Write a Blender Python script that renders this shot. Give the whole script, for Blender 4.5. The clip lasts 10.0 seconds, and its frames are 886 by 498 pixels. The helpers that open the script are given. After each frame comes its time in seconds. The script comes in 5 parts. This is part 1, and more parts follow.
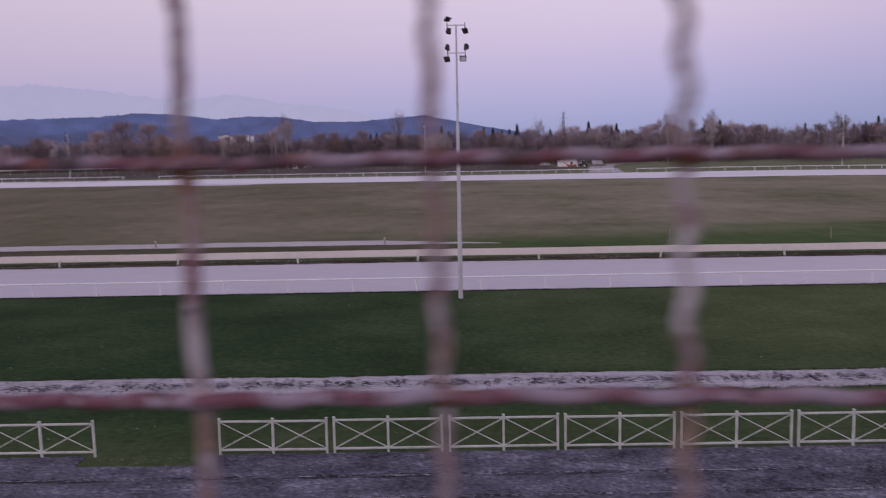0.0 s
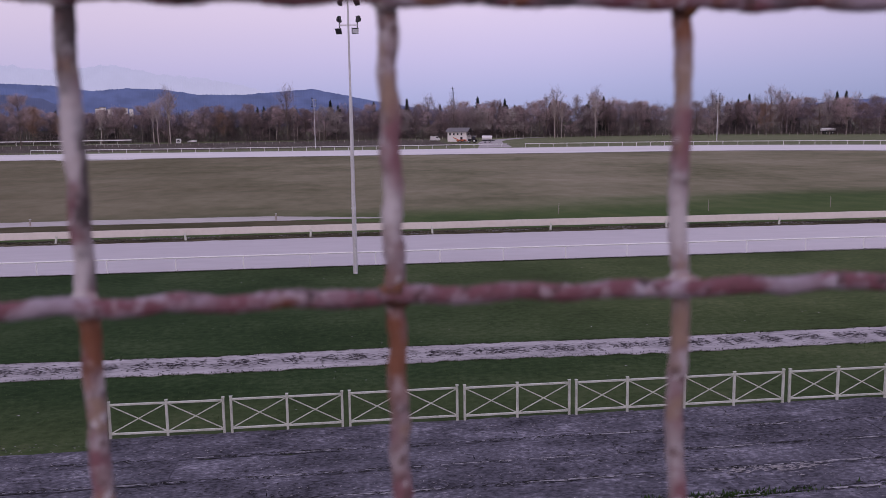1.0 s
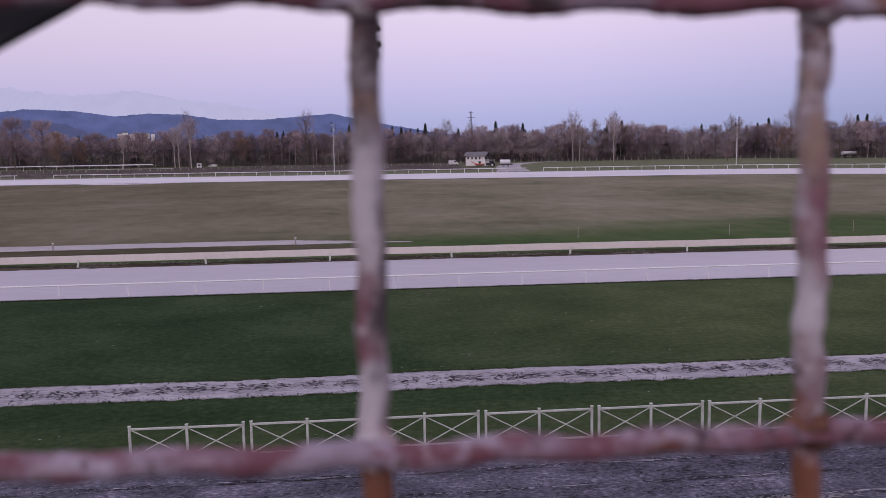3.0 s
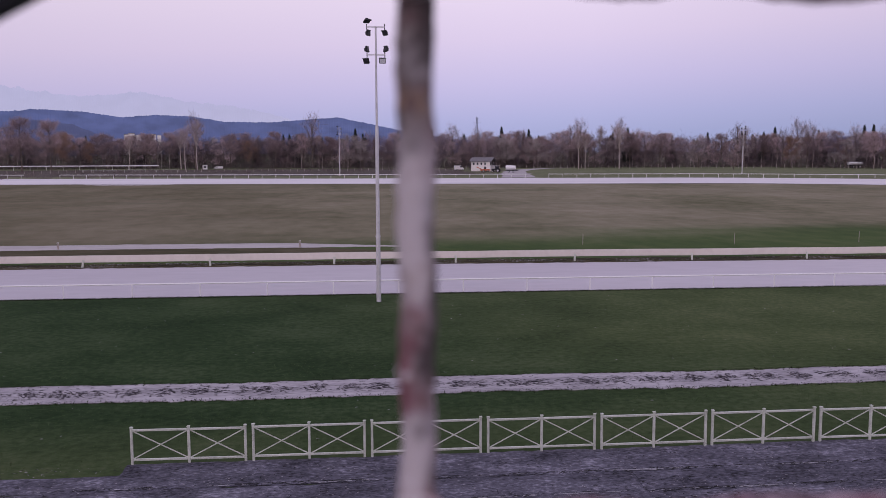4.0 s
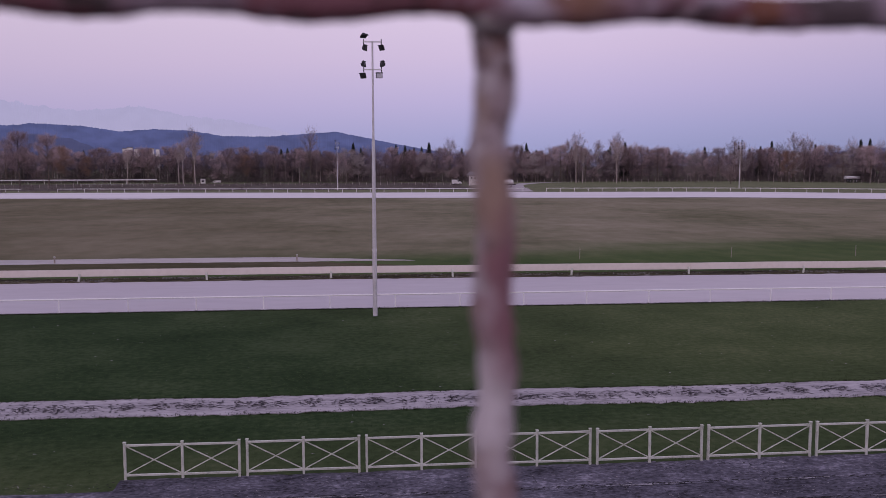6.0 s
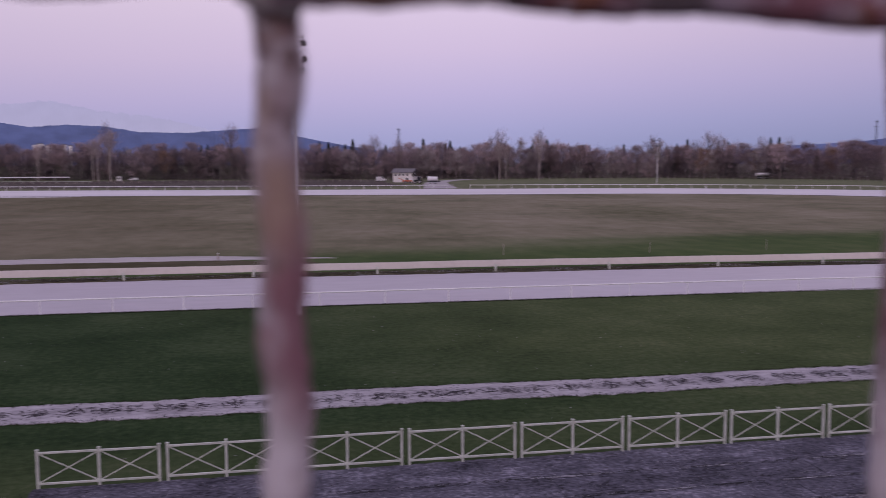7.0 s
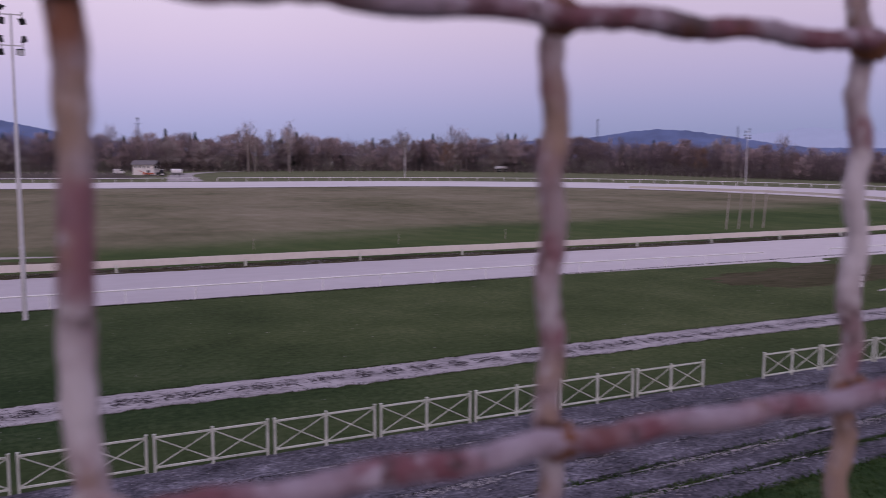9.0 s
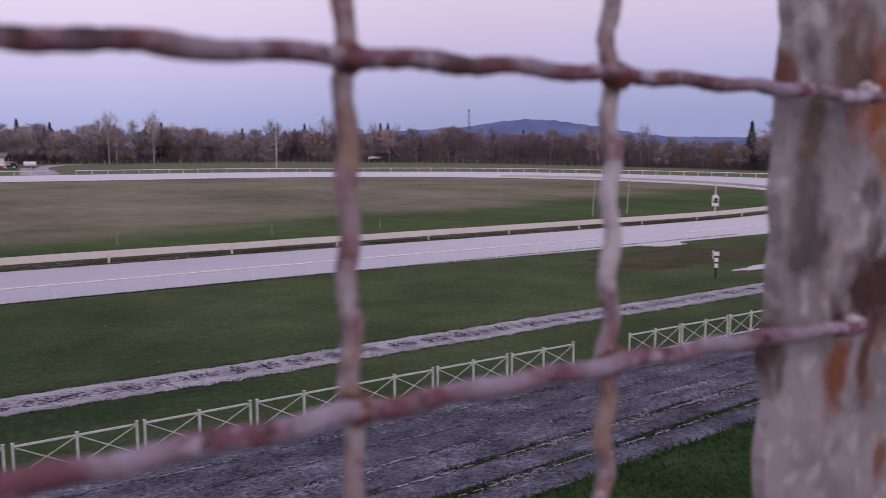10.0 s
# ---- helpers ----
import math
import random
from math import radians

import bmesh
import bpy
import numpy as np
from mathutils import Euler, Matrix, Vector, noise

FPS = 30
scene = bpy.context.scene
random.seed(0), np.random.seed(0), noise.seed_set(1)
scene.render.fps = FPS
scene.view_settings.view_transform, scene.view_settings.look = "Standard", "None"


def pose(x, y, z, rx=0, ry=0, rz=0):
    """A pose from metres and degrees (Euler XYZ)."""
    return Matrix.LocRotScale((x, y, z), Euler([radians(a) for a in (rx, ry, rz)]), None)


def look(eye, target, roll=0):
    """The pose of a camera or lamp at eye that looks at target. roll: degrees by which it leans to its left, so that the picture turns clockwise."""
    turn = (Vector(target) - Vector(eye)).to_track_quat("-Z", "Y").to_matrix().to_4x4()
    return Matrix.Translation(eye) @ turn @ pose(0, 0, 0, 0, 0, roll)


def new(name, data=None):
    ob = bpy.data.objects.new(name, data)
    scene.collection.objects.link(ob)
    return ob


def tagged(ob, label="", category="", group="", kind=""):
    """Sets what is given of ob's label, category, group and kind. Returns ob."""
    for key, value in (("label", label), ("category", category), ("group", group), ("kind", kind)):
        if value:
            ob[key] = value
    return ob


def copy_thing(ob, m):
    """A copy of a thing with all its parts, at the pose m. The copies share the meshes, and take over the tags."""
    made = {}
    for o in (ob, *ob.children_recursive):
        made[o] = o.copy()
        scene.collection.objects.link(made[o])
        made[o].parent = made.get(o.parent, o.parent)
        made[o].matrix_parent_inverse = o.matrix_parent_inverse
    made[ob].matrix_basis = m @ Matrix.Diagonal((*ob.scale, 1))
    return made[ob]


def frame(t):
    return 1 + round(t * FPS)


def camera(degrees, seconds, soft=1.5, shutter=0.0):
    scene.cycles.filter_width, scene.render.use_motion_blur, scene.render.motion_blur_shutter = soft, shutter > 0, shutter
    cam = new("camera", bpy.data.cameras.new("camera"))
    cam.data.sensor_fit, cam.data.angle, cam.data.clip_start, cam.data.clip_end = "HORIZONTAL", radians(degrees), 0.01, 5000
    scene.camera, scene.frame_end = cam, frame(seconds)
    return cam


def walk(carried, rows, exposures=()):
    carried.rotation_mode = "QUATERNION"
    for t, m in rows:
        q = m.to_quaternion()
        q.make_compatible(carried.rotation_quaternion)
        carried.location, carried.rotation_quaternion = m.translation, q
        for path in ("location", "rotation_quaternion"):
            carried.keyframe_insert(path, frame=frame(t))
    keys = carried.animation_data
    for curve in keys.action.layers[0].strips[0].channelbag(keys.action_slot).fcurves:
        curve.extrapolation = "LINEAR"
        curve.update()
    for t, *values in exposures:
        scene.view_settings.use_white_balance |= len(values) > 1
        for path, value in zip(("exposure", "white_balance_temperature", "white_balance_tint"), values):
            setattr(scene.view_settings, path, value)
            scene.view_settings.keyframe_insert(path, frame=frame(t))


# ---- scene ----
cam = camera(55.04, 10.0, soft=0.5, shutter=0.5)
cam.data.dof.use_dof = True
cam.data.dof.focus_distance = 40.0
cam.data.dof.aperture_fstop = 14.0

# seconds, place, yaw, pitch, lean
PATH = [
    (0.0, (0.3079, -0.3415, 9.0798), 0.956, -6.733, -1.158),
    (0.1, (0.2525, -0.3225, 9.0759), 0.015, -7.088, -1.091),
    (0.2, (0.2094, -0.3136, 9.0770), -2.207, -7.253, -1.219),
    (0.3, (0.1761, -0.3106, 9.0772), -4.484, -7.408, -0.839),
    (0.5, (0.1307, -0.3144, 9.0816), -6.473, -7.669, -0.442),
    (0.7, (0.1051, -0.3033, 9.0715), -6.389, -8.026, -0.583),
    (1.0, (0.0855, -0.2845, 9.0380), -6.415, -8.524, -0.825),
    (1.5, (0.0706, -0.2748, 9.0267), -7.064, -7.662, -0.895),
    (2.0, (0.0554, -0.2430, 9.0344), -6.875, -7.548, -1.092),
    (2.5, (0.0156, -0.2128, 9.0423), -5.857, -7.485, -0.978),
    (3.0, (-0.0020, -0.1858, 9.0479), -5.220, -6.905, -0.932),
    (4.5, (-0.0099, -0.1461, 9.0490), -4.885, -6.502, 0.047),
    (5.0, (0.0160, -0.1439, 9.0503), -4.793, -6.327, -0.027),
    (6.5, (0.0948, -0.1385, 9.0524), -5.755, -5.471, -0.389),
    (7.0, (0.1018, -0.1236, 9.0533), -10.156, -5.840, -0.139),
    (7.5, (0.1196, -0.1381, 9.0582), -14.194, -5.927, -0.010),
    (8.0, (0.1345, -0.1402, 9.0625), -17.579, -5.783, 0.137),
    (8.5, (0.1604, -0.1523, 9.0484), -21.134, -6.046, 0.249),
    (9.0, (0.1908, -0.1633, 9.0457), -26.815, -6.289, 0.322),
    (9.5, (0.1908, -0.1845, 9.0472), -31.740, -6.505, 0.310),
    (10.0, (0.1878, -0.2058, 9.0530), -35.260, -6.925, 0.040),
]


def aim(place, yaw, pitch, lean):
    return pose(*place, 90 + pitch, 0, yaw) @ pose(0, 0, 0, 0, 0, lean)


walk(cam, [(t, aim(place, yaw, pitch, lean)) for t, place, yaw, pitch, lean in PATH],
     exposures=[(0.0, -0.12, 6500, 12), (0.5, 0.04, 6500, 11), (1.0, 0.1, 6500, 11), (1.5, 0.04, 6500, 10), (2.5, 0.03, 6500, 10), (3.0, 0.12, 6500, 10), (4.5, 0.07, 6500, 10), (5.0, 0.04, 6500, 13), (6.5, -0.2, 6500, 18), (7.0, -0.14, 6500, 17), (7.5, -0.14, 6500, 18),
                (8.5, -0.15, 6500, 16), (9.0, -0.06, 6500, 15), (9.5, 0.04, 6500, 11), (10.0, 0.13, 6500, 10)])

# ---------------------------------------------------------------- light: clear dusk, sun already down behind the stand
world = bpy.data.worlds.new("dusk_sky")
scene.world = world
world.use_nodes = True
wn, wl = world.node_tree.nodes, world.node_tree.links
wn.clear()
w_out = wn.new("ShaderNodeOutputWorld")
w_bg = wn.new("ShaderNodeBackground")
w_co = wn.new("ShaderNodeTexCoord")
w_sep = wn.new("ShaderNodeSeparateXYZ")
w_ramp = wn.new("ShaderNodeValToRGB")
wl.new(w_co.outputs["Generated"], w_sep.inputs[0])
w_side = wn.new("ShaderNodeMath")          # the pink belt is a little higher towards the right
w_side.operation = "MULTIPLY_ADD"
w_side.inputs[1].default_value = -0.04
wl.new(w_sep.outputs["X"], w_side.inputs[0])
wl.new(w_sep.outputs["Z"], w_side.inputs[2])
wl.new(w_side.outputs[0], w_ramp.inputs[0])
SKY = [(0.0, (0.34, 0.37, 0.61)), (0.03, (0.42, 0.425, 0.685)), (0.07, (0.545, 0.495, 0.75)), (0.12, (0.68, 0.58, 0.79)),
       (0.18, (0.78, 0.665, 0.84)), (0.28, (0.82, 0.69, 0.85)), (0.5, (0.70, 0.62, 0.83)), (1.0, (0.53, 0.53, 0.80))]
els = w_ramp.color_ramp.elements
while len(els) < len(SKY):
    els.new(0.5)
for e, (q, c) in zip(els, SKY):
    e.position, e.color = q, (*c, 1)
wl.new(w_ramp.outputs["Color"], w_bg.inputs["Color"])
w_dim = wn.new("ShaderNodeMapRange")        # the sky is a little deeper to the left
w_dim.inputs["From Min"].default_value, w_dim.inputs["From Max"].default_value = -0.5, 0.15
w_dim.inputs["To Min"].default_value, w_dim.inputs["To Max"].default_value = 0.86, 1.0
wl.new(w_sep.outputs["X"], w_dim.inputs["Value"])
w_right = wn.new("ShaderNodeMapRange")
w_right.inputs["From Min"].default_value, w_right.inputs["From Max"].default_value = 0.25, 0.6
w_right.inputs["To Min"].default_value, w_right.inputs["To Max"].default_value = 1.0, 0.88
wl.new(w_sep.outputs["X"], w_right.inputs["Value"])
w_both = wn.new("ShaderNodeMath")
w_both.operation = "MULTIPLY"
wl.new(w_dim.outputs[0], w_both.inputs[0])
wl.new(w_right.outputs[0], w_both.inputs[1])
wl.new(w_both.outputs[0], w_bg.inputs["Strength"])
wl.new(w_bg.outputs[0], w_out.inputs[0])

sun_data = bpy.data.lights.new("afterglow", "SUN")
sun_data.energy, sun_data.angle, sun_data.color = 0.5, radians(50), (1.0, 0.82, 0.78)
sun = new("afterglow", sun_data)
sun.matrix_world = look((0, 0, 0), (0.35, 0.9, -0.55))


# ---------------------------------------------------------------- materials
def surface(name, tones, scales=(3.0, 25.0), rough=0.9, bump=0.3, bump_scale=60.0, metal=0.0, stretch=(1, 1, 1), space="Object", mix=0.5, vary=0.0, depth=0.02, gloss=0.12):
    """tones: three colours from dark to light, chosen by noise at two sizes."""
    m = bpy.data.materials.new(name)
    m.use_nodes = True
    n, l = m.node_tree.nodes, m.node_tree.links
    b = n["Principled BSDF"]
    b.inputs["Roughness"].default_value = rough
    b.inputs["Metallic"].default_value = metal
    b.inputs["Specular IOR Level"].default_value = gloss
    co = n.new("ShaderNodeNewGeometry") if space == "Position" else n.new("ShaderNodeTexCoord")
    mp = n.new("ShaderNodeMapping")
    mp.inputs["Scale"].default_value = stretch
    l.new(co.outputs[space], mp.inputs[0])
    outs = []
    for s, det in ((scales[0], 4.0), (scales[1], 6.0)):
        t = n.new("ShaderNodeTexNoise")
        t.inputs["Scale"].default_value, t.inputs["Detail"].default_value, t.inputs["Roughness"].default_value = s, det, 0.62
        l.new(mp.outputs[0], t.inputs["Vector"])
        outs.append(t.outputs["Fac"])
    mx = n.new("ShaderNodeMix")
    mx.inputs["Factor"].default_value = mix
    l.new(outs[0], mx.inputs[2])
    l.new(outs[1], mx.inputs[3])
    fac = mx.outputs[0]
    if vary:
        oi = n.new("ShaderNodeObjectInfo")
        ad = n.new("ShaderNodeMath")
        ad.operation = "MULTIPLY_ADD"
        ad.inputs[1].default_value = vary
        l.new(oi.outputs["Random"], ad.inputs[0])
        l.new(fac, ad.inputs[2])
        sb = n.new("ShaderNodeMath")
        sb.operation = "SUBTRACT"
        sb.inputs[1].default_value = vary / 2
        l.new(ad.outputs[0], sb.inputs[0])
        fac = sb.outputs[0]
    rp = n.new("ShaderNodeValToRGB")
    el = rp.color_ramp.elements
    while len(el) < len(tones):
        el.new(0.5)
    for i, (e, c) in enumerate(zip(el, tones)):
        e.position, e.color = 0.34 + 0.32 * i / max(1, len(tones) - 1), (*c, 1)
    l.new(fac, rp.inputs[0])
    l.new(rp.outputs[0], b.inputs["Base Color"])
    if bump:
        bt = n.new("ShaderNodeTexNoise")
        bt.inputs["Scale"].default_value, bt.inputs["Detail"].default_value = bump_scale, 5.0
        l.new(mp.outputs[0], bt.inputs["Vector"])
        bp = n.new("ShaderNodeBump")
        bp.inputs["Strength"].default_value, bp.inputs["Distance"].default_value = bump, depth
        l.new(bt.outputs["Fac"], bp.inputs["Height"])
        l.new(bp.outputs[0], b.inputs["Normal"])
    return m


def second_tone(m, tones, ax, ay, c, size, amount, stretch=(1, 1, 1)):
    """Lets another set of tones take over where ax * x + ay * y + c, made uneven by noise, rises from 0 to 1."""
    n, l = m.node_tree.nodes, m.node_tree.links
    b = n["Principled BSDF"]
    old = b.inputs["Base Color"].links[0].from_socket
    fac = n["Color Ramp"].inputs[0].links[0].from_socket
    rp = n.new("ShaderNodeValToRGB")
    el = rp.color_ramp.elements
    el.new(0.5)
    for i, (e, q) in enumerate(zip(el, tones)):
        e.position, e.color = 0.34 + 0.16 * i, (*q, 1)
    l.new(fac, rp.inputs[0])
    co = n.new("ShaderNodeTexCoord")
    sp = n.new("ShaderNodeSeparateXYZ")
    l.new(co.outputs["Object"], sp.inputs[0])
    mp = n.new("ShaderNodeMapping")
    mp.inputs["Scale"].default_value = stretch
    l.new(co.outputs["Object"], mp.inputs[0])
    t = n.new("ShaderNodeTexNoise")
    t.inputs["Scale"].default_value, t.inputs["Detail"].default_value = size, 6.0
    l.new(mp.outputs[0], t.inputs["Vector"])
    acc = None
    for sock, k, add in ((sp.outputs["X"], ax, c), (sp.outputs["Y"], ay, None), (t.outputs["Fac"], amount, None)):
        q = n.new("ShaderNodeMath")
        q.operation = "MULTIPLY_ADD"
        q.inputs[1].default_value = k
        l.new(sock, q.inputs[0])
        if acc is None:
            q.inputs[2].default_value = add
        else:
            l.new(acc, q.inputs[2])
        acc = q.outputs[0]
    r = n.new("ShaderNodeMapRange")
    r.interpolation_type = "SMOOTHSTEP"
    r.inputs["From Min"].default_value, r.inputs["From Max"].default_value = 0.5 * amount, 1 + 0.5 * amount
    l.new(acc, r.inputs["Value"])
    mx = n.new("ShaderNodeMix")
    mx.data_type = "RGBA"
    l.new(r.outputs[0], mx.inputs["Factor"])
    l.new(old, mx.inputs["A"])
    l.new(rp.outputs[0], mx.inputs["B"])
    l.new(mx.outputs["Result"], b.inputs["Base Color"])


# a colour that glows by itself, for the haze over far ridges
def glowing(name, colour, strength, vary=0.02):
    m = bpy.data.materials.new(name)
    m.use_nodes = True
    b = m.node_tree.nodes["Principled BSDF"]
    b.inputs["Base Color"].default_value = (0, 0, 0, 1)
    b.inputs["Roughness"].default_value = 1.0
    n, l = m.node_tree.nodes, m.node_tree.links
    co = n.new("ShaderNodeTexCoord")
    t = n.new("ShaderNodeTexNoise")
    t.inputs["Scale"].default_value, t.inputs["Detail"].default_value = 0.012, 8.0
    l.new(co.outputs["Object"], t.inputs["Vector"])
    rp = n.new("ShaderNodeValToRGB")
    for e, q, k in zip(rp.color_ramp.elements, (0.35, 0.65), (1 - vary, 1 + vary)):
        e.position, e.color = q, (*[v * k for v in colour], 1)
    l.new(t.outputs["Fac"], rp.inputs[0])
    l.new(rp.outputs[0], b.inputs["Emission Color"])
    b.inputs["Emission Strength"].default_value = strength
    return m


grass = surface("grass", [(0.013, 0.026, 0.010), (0.028, 0.050, 0.020), (0.058, 0.082, 0.039)], (0.16, 3.4), 0.95, 0.35, 9.0, stretch=(0.9, 1, 1), mix=0.5, depth=0.05, gloss=0.03)
second_tone(grass, [(0.034, 0.050, 0.020), (0.065, 0.088, 0.036), (0.108, 0.127, 0.062)], 0.030, 0.012, -0.24, 0.07, 1.4, (0.4, 1, 1))
second_tone(grass, [(0.026, 0.042, 0.016), (0.050, 0.072, 0.030), (0.086, 0.104, 0.050)], 0.012, -0.25, 7.35, 0.35, 1.1, (0.4, 1, 1))
second_tone(grass, [(0.085, 0.098, 0.052), (0.138, 0.148, 0.084), (0.195, 0.200, 0.124)], 0.0, 0.02, -2.6, 0.03, 1.2, (0.5, 1, 1))
blade = surface("grass_blade", [(0.024, 0.046, 0.017), (0.050, 0.083, 0.033), (0.098, 0.128, 0.061)], (0.2, 3.0), 0.8, 0, gloss=0.05)
second_tone(blade, [(0.050, 0.072, 0.030), (0.088, 0.115, 0.050), (0.138, 0.162, 0.083)], 0.030, 0.012, -0.24, 0.07, 1.4, (0.4, 1, 1))
second_tone(blade, [(0.034, 0.056, 0.021), (0.064, 0.092, 0.038), (0.106, 0.130, 0.062)], 0.012, -0.25, 7.35, 0.35, 1.1, (0.4, 1, 1))
bank_grass = surface("bank_grass", [(0.014, 0.030, 0.010), (0.030, 0.056, 0.020), (0.060, 0.092, 0.038)], (0.5, 5.0), 0.95, 0.5, 12.0, depth=0.05, gloss=0.03)
bank_blade = surface("bank_blade", [(0.020, 0.044, 0.014), (0.046, 0.084, 0.028), (0.100, 0.140, 0.056)], (0.5, 4.0), 0.8, 0, gloss=0.05)
meadow = surface("meadow", [(0.108, 0.107, 0.060), (0.188, 0.171, 0.113), (0.258, 0.231, 0.166)], (0.05, 0.5), 0.95, 0.2, 3.0, stretch=(0.8, 0.5, 1), mix=0.32, depth=0.08, gloss=0.02)
second_tone(meadow, [(0.088, 0.083, 0.047), (0.146, 0.130, 0.083), (0.200, 0.175, 0.122)], -0.016, 0.0, 0.35, 0.03, 1.2, (0.5, 1, 1))
second_tone(meadow, [(0.074, 0.078, 0.043), (0.122, 0.118, 0.072), (0.170, 0.156, 0.106)], 0.0, 0.0, 0.08, 0.10, 2.4, (0.30, 0.8, 1))
second_tone(meadow, [(0.036, 0.064, 0.022), (0.067, 0.097, 0.036), (0.112, 0.128, 0.062)], 0.010, -0.05, 4.75, 0.06, 1.3, (0.35, 1, 1))
mud_grass = surface("worn_grass", [(0.045, 0.045, 0.022), (0.075, 0.068, 0.040), (0.11, 0.095, 0.062)], (0.2, 1.6), 0.95, 0.4, 5.0, stretch=(0.3, 1, 1), gloss=0.02)
sand = surface("track_sand", [(0.455, 0.427, 0.452), (0.488, 0.457, 0.484), (0.518, 0.486, 0.514)], (0.05, 1.2), 0.95, 0.1, 8.0, stretch=(0.3, 1, 1), gloss=0.05)
# paler to the right: light thrown back by the sand, put into its colour
second_tone(sand, [(0.550, 0.515, 0.532), (0.590, 0.553, 0.570), (0.625, 0.588, 0.605)], 0.016, 0.0, -0.1, 0.05, 0.8, (0.5, 1, 1))
# far straight paler still: grazing light put into the sand colour
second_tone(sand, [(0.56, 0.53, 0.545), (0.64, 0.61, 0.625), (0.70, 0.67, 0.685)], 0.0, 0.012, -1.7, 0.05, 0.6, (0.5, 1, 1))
mud = surface("mud", [(0.05, 0.043, 0.036), (0.09, 0.078, 0.066), (0.16, 0.14, 0.12)], (0.15, 1.6), 0.9, 0.5, 4.0, stretch=(0.3, 1, 1), gloss=0.05)
concrete = surface("old_concrete", [(0.022, 0.021, 0.027), (0.072, 0.069, 0.086), (0.132, 0.126, 0.156), (0.300, 0.286, 0.338)], (0.9, 10.0), 0.95, 0.7, 40.0, mix=0.56, vary=0.05, stretch=(0.6, 1, 1), depth=0.04, gloss=0.08, space="Position")
white_paint = surface("weathered_white_paint", [(0.30, 0.31, 0.25), (0.58, 0.60, 0.53), (0.70, 0.715, 0.65)], (2.0, 30.0), 0.6, 0.2, 80.0, gloss=0.3)
bright_paint = surface("white_rail_paint", [(0.80, 0.79, 0.79), (0.87, 0.86, 0.86), (0.90, 0.89, 0.89)], (0.4, 5.0), 0.5, 0.05, 20.0, gloss=0.3)
cream_rail = surface("cream_rail_paint", [(0.61, 0.56, 0.50), (0.67, 0.62, 0.56), (0.71, 0.66, 0.60)], (0.2, 3.0), 0.7, 0.1, 20.0)
steel = surface("galvanised_steel", [(0.52, 0.51, 0.53), (0.64, 0.63, 0.65), (0.72, 0.71, 0.73)], (0.8, 8.0), 0.5, 0.1, 30.0, metal=0.3)
dark_steel = surface("lamp_housing", [(0.02, 0.02, 0.024), (0.035, 0.035, 0.04), (0.06, 0.06, 0.065)], (4.0, 30.0), 0.5, 0.1, 60.0)
bark = surface("bark", [(0.078, 0.062, 0.055), (0.143, 0.114, 0.098), (0.221, 0.178, 0.152)], (0.5, 4.0), 0.95, 0.4, 12.0)
pale_bark = surface("pale_bark", [(0.26, 0.22, 0.20), (0.40, 0.35, 0.32), (0.50, 0.45, 0.42)], (0.5, 4.0), 0.95, 0.2, 12.0)
twigs = surface("bare_twigs", [(0.270, 0.200, 0.205), (0.430, 0.330, 0.330), (0.640, 0.500, 0.500)], (0.16, 0.9), 0.95, 0, mix=0.35, vary=0.34, gloss=0.02)
grey_twigs = surface("grey_twigs", [(0.300, 0.258, 0.250), (0.450, 0.395, 0.380), (0.660, 0.585, 0.560)], (0.16, 0.9), 0.95, 0, mix=0.35, vary=0.34, gloss=0.02)
rusty_leaf = surface("withered_leaf", [(0.230, 0.142, 0.105), (0.350, 0.225, 0.165), (0.460, 0.310, 0.230)], (0.2, 2.0), 0.95, 0, vary=0.1, gloss=0.02)
needle = surface("conifer_needle", [(0.040, 0.048, 0.044), (0.062, 0.072, 0.062), (0.090, 0.100, 0.084)], (0.2, 2.0), 0.95, 0, vary=0.1, gloss=0.02)
scrub = surface("dark_scrub", [(0.095, 0.078, 0.078), (0.150, 0.124, 0.120), (0.230, 0.190, 0.180)], (0.05, 0.6), 0.95, 0, gloss=0.02)
woods_mat = surface("far_wood", [(0.130, 0.098, 0.112), (0.210, 0.162, 0.180), (0.310, 0.246, 0.265)], (0.03, 0.5), 0.95, 0, gloss=0.02)
second_tone(woods_mat, [(0.080, 0.066, 0.068), (0.130, 0.108, 0.110), (0.200, 0.168, 0.168)], -0.012, 0.0, 0.1, 0.02, 0.8)


def let_light_through(m, share=0.5):
    """Thin growth that is lit from both sides."""
    n, l = m.node_tree.nodes, m.node_tree.links
    b = n["Principled BSDF"]
    tr = n.new("ShaderNodeBsdfTranslucent")
    l.new(b.inputs["Base Color"].links[0].from_socket, tr.inputs["Color"])
    mx = n.new("ShaderNodeMixShader")
    mx.inputs[0].default_value = share
    l.new(b.outputs[0], mx.inputs[1])
    l.new(tr.outputs[0], mx.inputs[2])
    l.new(mx.outputs[0], n["Material Output"].inputs["Surface"])


for m in (twigs, grey_twigs, rusty_leaf, needle, scrub, woods_mat):
    let_light_through(m)


# ---------------------------------------------------------------- building helpers
def mesh_object(name, bm, mat, smooth=False):
    me = bpy.data.meshes.new(name)
    bm.to_mesh(me)
    bm.free()
    me.materials.append(mat)
    if smooth:
        for f in me.polygons:
            f.use_smooth = True
    return new(name, me)


def part(name, bm, mat, parent, label="", smooth=False):
    ob = mesh_object(name, bm, mat, smooth)
    ob.parent = parent
    if label:
        tagged(ob, label)
    return ob


